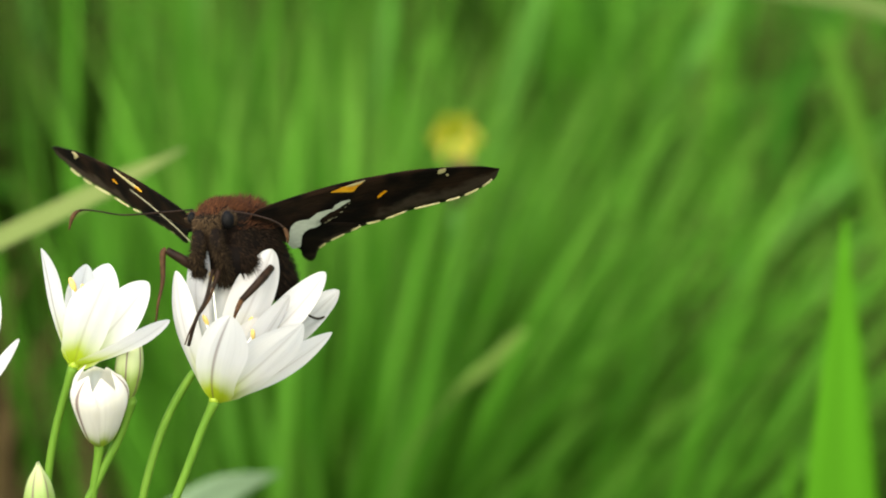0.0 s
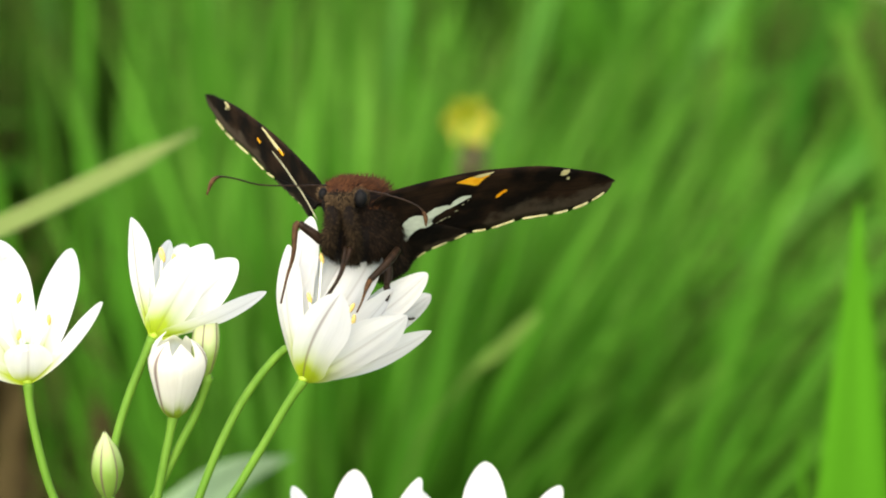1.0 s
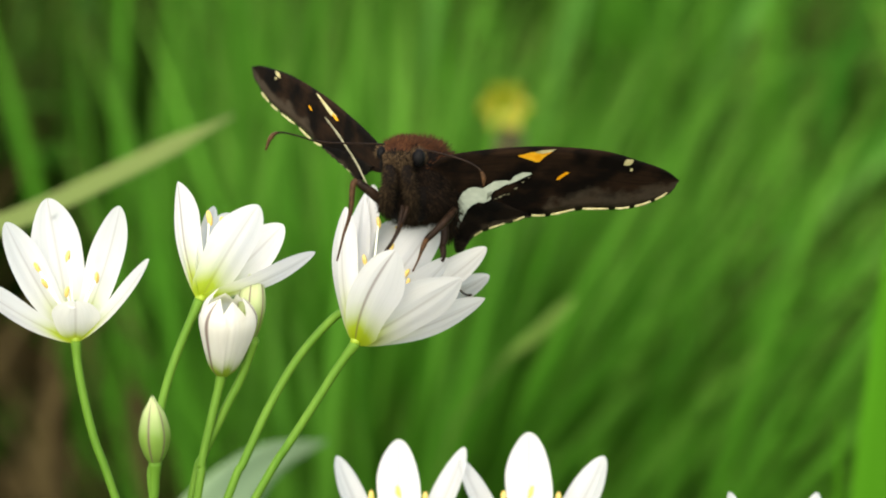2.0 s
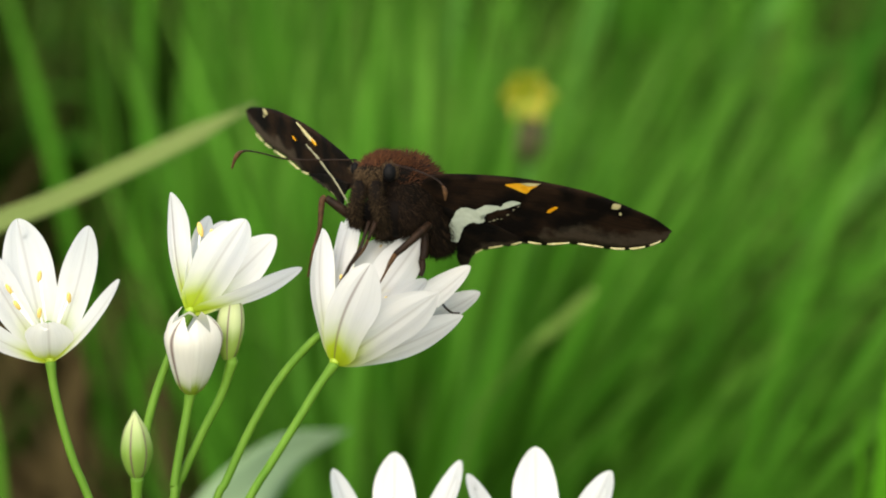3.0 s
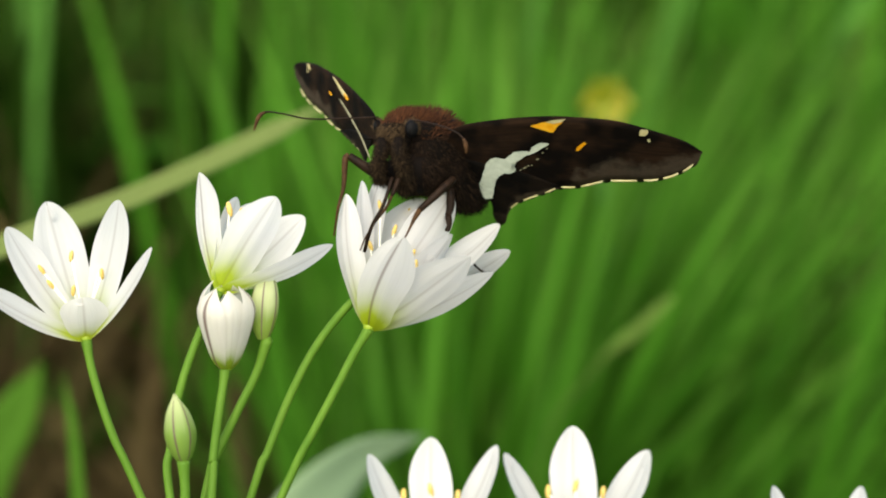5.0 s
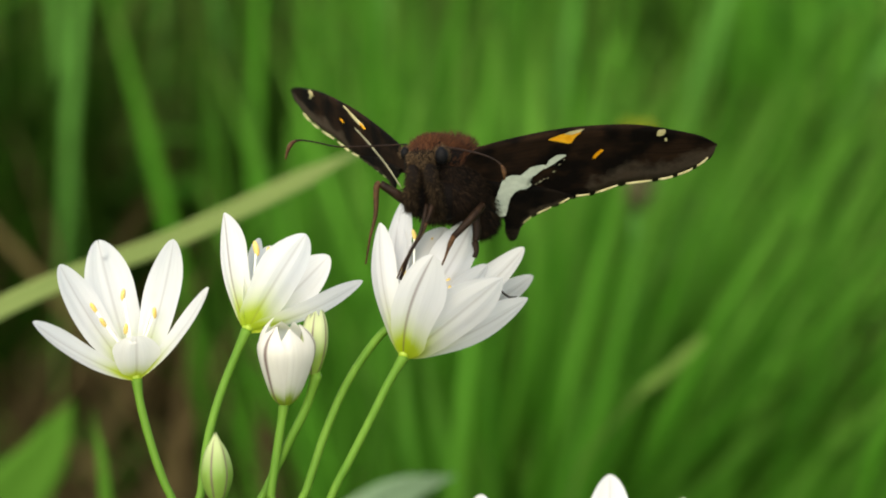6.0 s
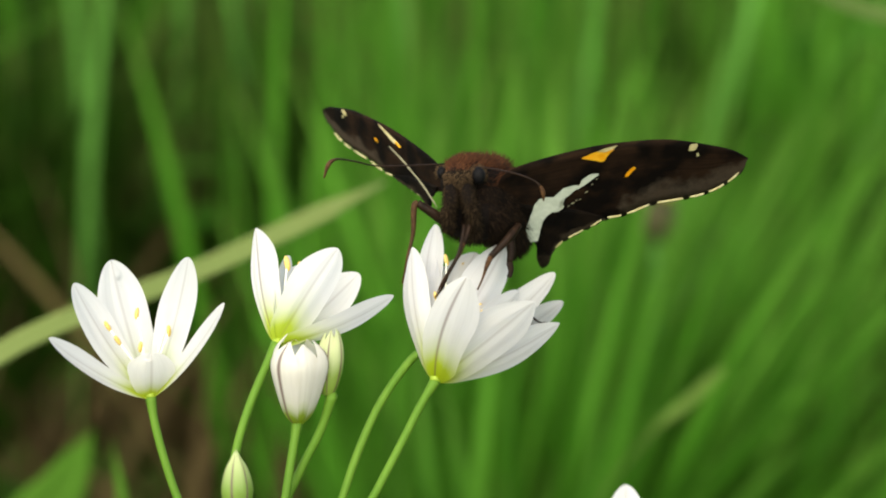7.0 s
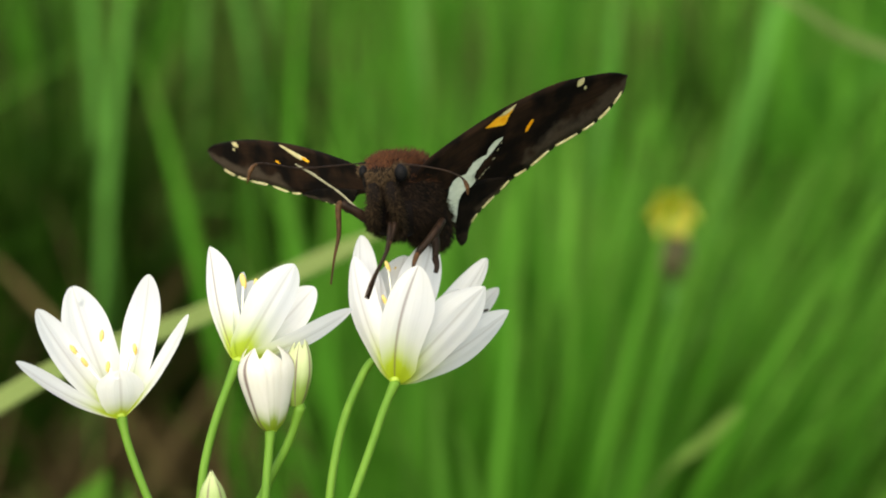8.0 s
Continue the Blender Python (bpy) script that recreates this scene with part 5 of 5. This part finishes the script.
    rows = [
        (0, pose(-0.02137, 0.24812, 0.24734, -13.0, -0.0, -2.4)),
        (0.2, pose(-0.01655, 0.24799, 0.24764, -13.0, -0.0, -2.4)),
        (0.3, pose(-0.01380, 0.24779, 0.24729, -13.0, -0.0, -2.5)),
        (0.5, pose(-0.01156, 0.24743, 0.24627, -13.1, -0.0, -2.4)),
        (0.8, pose(-0.01328, 0.24760, 0.24711, -13.2, -0.0, -2.3)),
        (1, pose(-0.01489, 0.24779, 0.24803, -13.3, -0.0, -2.1)),
        (1.2, pose(-0.01634, 0.24824, 0.25011, -13.4, -0.0, -1.9)),
        (1.5, pose(-0.01503, 0.24819, 0.25069, -13.5, -0.0, -1.6)),
        (1.7, pose(-0.01376, 0.24811, 0.25081, -13.6, -0.0, -1.5)),
        (2.8, pose(-0.01498, 0.24711, 0.24761, -13.9, -0.0, -0.9)),
        (3, pose(-0.01825, 0.24700, 0.24722, -13.9, -0.0, -0.8)),
        (3.2, pose(-0.01905, 0.24649, 0.24535, -13.9, -0.0, -0.6)),
        (3.5, pose(-0.02089, 0.24682, 0.24700, -14.0, -0.0, -0.4)),
        (3.7, pose(-0.01885, 0.24695, 0.24781, -14.0, -0.0, -0.2)),
        (3.85, pose(-0.01706, 0.24692, 0.24785, -14.0, -0.0, -0.1)),
        (4, pose(-0.01428, 0.24670, 0.24711, -14.0, -0.0, 0.0)),
        (4.2, pose(-0.01787, 0.24683, 0.24787, -14.0, -0.0, 0.2)),
        (4.5, pose(-0.01812, 0.24710, 0.24930, -13.9, -0.0, 0.5)),
        (4.7, pose(-0.02223, 0.24714, 0.24989, -13.9, -0.0, 0.7)),
        (5, pose(-0.02254, 0.24703, 0.24980, -13.8, -0.0, 1.1)),
        (5.2, pose(-0.01826, 0.24669, 0.24817, -13.6, -0.0, 1.2)),
        (6.3, pose(-0.02195, 0.24728, 0.25078, -12.6, -0.0, 1.9)),
        (6.5, pose(-0.02254, 0.24719, 0.25040, -12.4, -0.0, 2.0)),
        (6.8, pose(-0.02088, 0.24724, 0.25028, -12.3, -0.0, 2.1)),
        (7, pose(-0.02097, 0.24747, 0.25129, -12.1, -0.0, 2.2)),
        (7.2, pose(-0.02295, 0.24782, 0.25329, -12.0, -0.0, 2.3)),
        (7.5, pose(-0.02422, 0.24796, 0.25410, -11.8, -0.0, 2.5)),
        (7.7, pose(-0.02456, 0.24806, 0.25448, -11.6, -0.0, 2.5)),
        (8, pose(-0.02583, 0.24800, 0.25406, -11.2, -0.0, 2.6)),
    ]
    walk(tall_bud, rows)
    rows = [
        (0, pose(-0.02993, 0.23848, 0.24401, -13.0, -0.0, -2.4)),
        (0.2, pose(-0.02576, 0.23849, 0.24482, -13.0, -0.0, -2.4)),
        (0.3, pose(-0.02341, 0.23837, 0.24474, -13.0, -0.0, -2.5)),
        (0.5, pose(-0.02168, 0.23816, 0.24429, -13.1, -0.0, -2.4)),
        (0.8, pose(-0.02318, 0.23818, 0.24475, -4.4, 0.1, -2.1)),
        (1, pose(-0.02461, 0.23828, 0.24545, 1.4, 0.1, -1.8)),
        (1.2, pose(-0.02582, 0.23861, 0.24722, -0.8, -0.2, -1.6)),
        (1.5, pose(-0.02446, 0.23848, 0.24769, -4.2, -0.6, -1.3)),
        (1.7, pose(-0.02334, 0.23839, 0.24789, -5.9, -0.4, -1.2)),
        (2.8, pose(-0.02536, 0.23746, 0.24546, -0.1, 0.2, -0.6)),
        (3, pose(-0.02733, 0.23732, 0.24505, -6.2, 0.1, -0.6)),
        (3.2, pose(-0.02903, 0.23677, 0.24314, 2.0, -1.2, -0.1)),
        (3.5, pose(-0.02982, 0.23687, 0.24404, -2.1, -2.6, 0.3)),
        (3.7, pose(-0.02826, 0.23704, 0.24509, -3.8, -1.2, 0.2)),
        (3.85, pose(-0.02685, 0.23705, 0.24540, -5.0, -0.2, 0.1)),
        (4, pose(-0.02454, 0.23691, 0.24506, -6.3, 0.8, 0.1)),
        (4.2, pose(-0.02767, 0.23686, 0.24522, -8.0, -0.8, 0.5)),
        (4.5, pose(-0.02768, 0.23688, 0.24585, -10.5, -3.2, 1.3)),
        (4.7, pose(-0.03092, 0.23721, 0.24768, -3.7, -4.3, 1.7)),
        (5, pose(-0.03092, 0.23698, 0.24725, -14.1, -6.1, 2.6)),
        (5.2, pose(-0.02831, 0.23673, 0.24622, -10.8, -4.6, 2.3)),
        (6.3, pose(-0.03062, 0.23707, 0.24765, -12.6, -0.0, 1.9)),
        (6.5, pose(-0.03091, 0.23709, 0.24772, -12.4, -0.0, 2.0)),
        (6.8, pose(-0.02941, 0.23703, 0.24716, -12.3, -0.0, 2.1)),
        (7, pose(-0.02972, 0.23732, 0.24852, -12.1, -0.0, 2.2)),
        (7.2, pose(-0.03139, 0.23760, 0.25017, -12.0, -0.0, 2.3)),
        (7.5, pose(-0.03234, 0.23768, 0.25067, -11.8, -0.0, 2.5)),
        (7.7, pose(-0.03260, 0.23777, 0.25088, -11.6, -0.0, 2.5)),
        (8, pose(-0.03368, 0.23771, 0.25029, -11.2, -0.0, 2.6)),
    ]
    walk(green_bud, rows)
    rows = [
        (0, pose(-0.00480, 0.22390, 0.24331, -13.0, -0.0, -2.4)),
        (0.5, pose(-0.00103, 0.22412, 0.24517, -13.1, -0.0, -2.4)),
        (1, pose(-0.00011, 0.22402, 0.24550, -13.3, -0.0, -2.1)),
        (1.5, pose(0.00024, 0.22396, 0.24588, -13.5, -0.0, -1.6)),
        (1.7, pose(0.00126, 0.22417, 0.24700, -13.6, -0.0, -1.5)),
        (2.8, pose(-0.00138, 0.22377, 0.24572, -13.9, -0.0, -0.9)),
        (3, pose(-0.00165, 0.22353, 0.24483, -13.9, -0.0, -0.8)),
        (3.2, pose(-0.00400, 0.22323, 0.24362, -13.9, -0.0, -0.6)),
        (3.5, pose(-0.00585, 0.22348, 0.24474, -14.0, -0.0, -0.4)),
        (4, pose(0.00005, 0.22352, 0.24510, -14.0, -0.0, 0.0)),
        (4.5, pose(-0.00597, 0.22350, 0.24509, -13.9, -0.0, 0.5)),
        (4.7, pose(-0.00417, 0.22322, 0.24383, -13.9, -0.0, 0.7)),
        (5, pose(-0.00529, 0.22394, 0.24672, -13.8, -0.0, 1.1)),
        (5.2, pose(-0.00505, 0.22418, 0.24754, -13.6, -0.0, 1.2)),
        (6.3, pose(-0.00308, 0.22396, 0.24448, -12.6, -0.0, 1.9)),
        (6.8, pose(-0.00459, 0.22439, 0.24597, -12.3, -0.0, 2.1)),
        (7, pose(-0.00367, 0.22461, 0.24658, -12.1, -0.0, 2.2)),
        (7.5, pose(-0.00612, 0.22456, 0.24603, -11.8, -0.0, 2.5)),
        (8, pose(-0.00786, 0.22459, 0.24514, -11.2, -0.0, 2.6)),
    ]
    walk(low_bloom_a, rows)
    low_bloom_a_rows = rows
    rows = [
        (0, pose(0.00725, 0.22353, 0.24392, -13.0, -0.0, -2.4)),
        (0.5, pose(0.01101, 0.22375, 0.24579, -13.1, -0.0, -2.4)),
        (1, pose(0.01230, 0.22373, 0.24622, -13.3, -0.0, -2.1)),
        (1.5, pose(0.01292, 0.22374, 0.24644, -13.5, -0.0, -1.6)),
        (1.7, pose(0.01357, 0.22400, 0.24762, -13.6, -0.0, -1.5)),
        (2.8, pose(0.01126, 0.22382, 0.24669, -13.9, -0.0, -0.9)),
        (3, pose(0.01172, 0.22348, 0.24534, -13.9, -0.0, -0.8)),
        (3.2, pose(0.00917, 0.22328, 0.24439, -13.9, -0.0, -0.6)),
        (3.5, pose(0.00726, 0.22356, 0.24546, -14.0, -0.0, -0.4)),
        (4, pose(0.01237, 0.22368, 0.24576, -14.0, -0.0, 0.0)),
        (4.5, pose(0.00745, 0.22399, 0.24658, -13.9, -0.0, 0.5)),
        (4.7, pose(0.00893, 0.22360, 0.24470, -13.9, -0.0, 0.7)),
        (5, pose(0.00818, 0.22444, 0.24775, -13.8, -0.0, 1.1)),
        (5.2, pose(0.00774, 0.22464, 0.24831, -13.6, -0.0, 1.2)),
        (6.3, pose(0.00916, 0.22484, 0.24659, -12.6, -0.0, 1.9)),
        (6.8, pose(0.00764, 0.22530, 0.24808, -12.3, -0.0, 2.1)),
        (7, pose(0.00857, 0.22554, 0.24870, -12.1, -0.0, 2.2)),
        (7.5, pose(0.00611, 0.22554, 0.24815, -11.8, -0.0, 2.5)),
        (8, pose(0.00437, 0.22557, 0.24726, -11.2, -0.0, 2.6)),
    ]
    walk(low_bloom_b, rows)
    low_bloom_b_rows = rows
    walk(low_bloom_c, [
        (0, pose(0.03428, 0.22114, 0.23852, -13.0, -0.0, -2.4)),
        (0.5, pose(0.03805, 0.22135, 0.24038, -13.1, -0.0, -2.4)),
        (1, pose(0.03935, 0.22145, 0.24082, -13.3, -0.0, -2.1)),
        (1.5, pose(0.03999, 0.22167, 0.24105, -13.5, -0.0, -1.6)),
        (1.7, pose(0.04065, 0.22200, 0.24223, -13.6, -0.0, -1.5)),
        (2.8, pose(0.03835, 0.22207, 0.24131, -13.9, -0.0, -0.9)),
        (3, pose(0.03881, 0.22179, 0.23996, -13.9, -0.0, -0.8)),
        (3.2, pose(0.03626, 0.22165, 0.23901, -13.9, -0.0, -0.6)),
        (3.5, pose(0.03436, 0.22203, 0.24007, -14.0, -0.0, -0.4)),
        (4, pose(0.03948, 0.22234, 0.24038, -14.0, -0.0, 0.0)),
        (4.5, pose(0.03457, 0.22291, 0.24119, -13.9, -0.0, 0.5)),
        (4.7, pose(0.03606, 0.22263, 0.23931, -13.9, -0.0, 0.7)),
        (5, pose(0.03531, 0.22362, 0.24236, -13.8, -0.0, 1.1)),
        (5.2, pose(0.03487, 0.22392, 0.24292, -13.6, -0.0, 1.2)),
        (6.3, pose(0.03630, 0.22455, 0.24117, -12.6, -0.0, 1.9)),
        (6.8, pose(0.03478, 0.22514, 0.24266, -12.3, -0.0, 2.1)),
        (7, pose(0.03571, 0.22543, 0.24327, -12.1, -0.0, 2.2)),
        (7.5, pose(0.03324, 0.22558, 0.24272, -11.8, -0.0, 2.5)),
        (8, pose(0.03150, 0.22571, 0.24182, -11.2, -0.0, 2.6)),
    ])
    sway_stem(stem_far, ((bloom_a_rows, to_hub(700, 628)), (bloom_b_rows, to_hub(440, 552)), (bloom_c_rows, to_hub(208, 631))))
    sway_stem(stem_near, ((low_bloom_a_rows, (118, 0, -610)), (low_bloom_b_rows, (-115, 0, -622))))
    walk(arching_blade, [(t, pose(0, 0, z)) for t, z in ((0, -0.0010), (0.5, -0.0002), (1.0, -0.0007), (1.7, -0.0008), (3.0, -0.0006), (4.0, -0.0002), (4.5, 0.0), (5.0, 0.0006), (6.3, -0.0008), (7.0, -0.0010), (8.0, -0.0010))])
    walk(skipper, [
        (0, pose(-0.01154, 0.25188, 0.26547, -13.0, -5.2, -3.0)),
        (0.2, pose(-0.00411, 0.25174, 0.26620, -13.0, -2.0, -0.1)),
        (0.3, pose(0.00009, 0.25138, 0.26540, -13.0, -0.4, 0.9)),
        (0.5, pose(0.00489, 0.25072, 0.26345, -13.0, 2.7, 3.0)),
        (0.8, pose(0.00267, 0.25111, 0.26475, -13.1, 1.8, 3.8)),
        (1, pose(0.00069, 0.25147, 0.26603, -13.2, 1.2, 4.3)),
        (1.2, pose(-0.00079, 0.25206, 0.26838, -13.3, 1.3, 5.0)),
        (1.5, pose(0.00087, 0.25215, 0.26906, -13.4, 1.6, 6.0)),
        (1.7, pose(0.00300, 0.25205, 0.26888, -13.5, 2.3, 5.0)),
        (2.8, pose(0.00114, 0.25161, 0.26688, -13.8, 1.2, 2.8)),
        (3, pose(-0.00230, 0.25145, 0.26602, -13.8, -1.8, -8.7)),
        (3.2, pose(-0.00632, 0.25135, 0.26547, -14.0, -2.7, -1.6)),
        (3.5, pose(-0.00826, 0.25157, 0.26641, -13.9, -4.2, -6.4)),
        (3.7, pose(-0.00538, 0.25178, 0.26740, -14.0, -2.5, -4.0)),
        (3.85, pose(-0.00292, 0.25179, 0.26750, -14.0, -1.3, -2.1)),
        (4, pose(0.00064, 0.25159, 0.26674, -14.0, -0.0, -0.2)),
        (4.2, pose(-0.00386, 0.25176, 0.26749, -14.0, -1.0, 0.6)),
        (4.5, pose(-0.00487, 0.25208, 0.26893, -13.9, -2.5, 1.8)),
        (4.7, pose(-0.00768, 0.25261, 0.27127, -13.5, -6.1, -11.9)),
        (5, pose(-0.00801, 0.25248, 0.27096, -13.5, -4.5, -9.4)),
        (5.2, pose(-0.00521, 0.25220, 0.26969, -13.6, -3.1, -3.2)),
        (6.3, pose(-0.00877, 0.25267, 0.27295, -12.6, -3.3, 1.0)),
        (6.5, pose(-0.00804, 0.25266, 0.27293, -12.4, -3.2, 1.6)),
        (6.8, pose(-0.00651, 0.25254, 0.27219, -12.2, -1.8, 4.9)),
        (7, pose(-0.00637, 0.25281, 0.27344, -12.2, -2.2, 3.6)),
        (7.2, pose(-0.00913, 0.25323, 0.27598, -12.0, -2.6, 5.2)),
        (7.5, pose(-0.01138, 0.25339, 0.27735, -11.8, -3.3, 7.5)),
        (7.7, pose(-0.01289, 0.25340, 0.27794, -11.6, -3.8, 7.8)),
        (8, pose(-0.01600, 0.25316, 0.27770, -11.2, -4.5, 8.2)),
    ])
    walk(wing_a, [
        (0, pose(0.00263, 0.00108, -0.00019, 67.7, -7.6, -0.7)),
        (0.2, pose(0.00218, 0.00093, -0.00057, 62.9, -2.4, -3.0)),
        (0.5, pose(0.00173, 0.00083, -0.00084, 57.4, -4.2, -3.5)),
        (1, pose(0.00161, 0.00082, -0.00085, 56.5, -7.5, 2.9)),
        (1.5, pose(0.00146, 0.00081, -0.00115, 52.8, -7.0, 2.2)),
        (1.7, pose(0.00161, 0.00082, -0.00117, 51.1, -4.4, 1.7)),
        (2.8, pose(0.00199, 0.00087, -0.00097, 53.9, 9.1, -6.4)),
        (3, pose(0.00348, 0.00151, -0.00125, 55.1, 8.9, -0.8)),
        (3.2, pose(0.00264, 0.00108, -0.00069, 59.2, 2.2, -0.5)),
        (3.5, pose(0.00327, 0.00141, -0.00081, 57.2, 3.7, 1.6)),
        (4, pose(0.00253, 0.00101, -0.00104, 48.7, -0.1, -1.7)),
        (4.5, pose(0.00239, 0.00098, -0.00058, 58.2, -10.6, 2.9)),
        (4.7, pose(0.00403, 0.00203, -0.00156, 50.4, 8.7, -0.6)),
        (5, pose(0.00380, 0.00178, -0.00120, 51.4, 3.4, 0.5)),
        (5.2, pose(0.00310, 0.00128, -0.00090, 54.0, 1.0, -2.0)),
        (6.3, pose(0.00267, 0.00108, -0.00084, 49.8, -3.3, -0.0)),
        (6.5, pose(0.00259, 0.00105, -0.00104, 48.0, -1.9, -0.1)),
        (6.8, pose(0.00217, 0.00091, -0.00095, 52.0, -8.9, 2.6)),
        (7, pose(0.00235, 0.00096, -0.00110, 48.5, -5.7, -0.3)),
        (7.5, pose(0.00186, 0.00086, -0.00132, 41.5, -10.0, 8.3)),
        (8, pose(0.00180, 0.00085, -0.00098, 47.9, -22.4, 10.2)),
    ])
    walk(wing_b, [
        (0, pose(-0.00366, 0.00089, 0.00024, 38.0, 23.2, -44.4)),
        (0.2, pose(-0.00368, 0.00112, 0.00022, 27.6, 22.3, -45.7)),
        (0.5, pose(-0.00331, 0.00135, 0.00063, 24.5, 32.7, -63.0)),
        (1, pose(-0.00328, 0.00138, 0.00045, 23.3, 27.5, -58.5)),
        (1.5, pose(-0.00327, 0.00146, 0.00038, 20.7, 27.3, -61.2)),
        (1.7, pose(-0.00332, 0.00141, 0.00013, 12.3, 26.6, -61.1)),
        (2.8, pose(-0.00354, 0.00124, 0.00008, 24.8, 19.1, -48.0)),
        (3, pose(-0.00353, 0.00050, 0.00015, 17.5, 18.0, -50.0)),
        (3.2, pose(-0.00366, 0.00090, 0.00020, 24.5, 18.8, -44.9)),
        (3.5, pose(-0.00359, 0.00057, 0.00043, 22.0, 21.1, -49.5)),
        (4, pose(-0.00337, 0.00099, 0.00005, 17.7, 18.2, -54.0)),
        (4.5, pose(-0.00333, 0.00103, 0.00055, 23.9, 30.4, -57.5)),
        (4.7, pose(-0.00352, 0.00017, 0.00017, 5.9, 17.3, -55.4)),
        (5, pose(-0.00343, 0.00033, 0.00039, 8.6, 20.1, -55.2)),
        (5.2, pose(-0.00345, 0.00070, -0.00032, 14.3, 27.5, -57.8)),
        (6.3, pose(-0.00351, 0.00090, 0.00014, 21.5, 19.7, -55.2)),
        (6.5, pose(-0.00346, 0.00093, 0.00011, 15.6, 17.0, -54.4)),
        (6.8, pose(-0.00348, 0.00114, 0.00014, 22.8, 23.4, -57.5)),
        (7, pose(-0.00344, 0.00105, 0.00020, 18.9, 20.4, -58.1)),
        (7.5, pose(-0.00346, 0.00126, 0.00002, 16.4, 14.6, -55.0)),
        (8, pose(-0.00355, 0.00129, 0.00004, 22.7, 12.3, -50.5)),
    ])


motions()
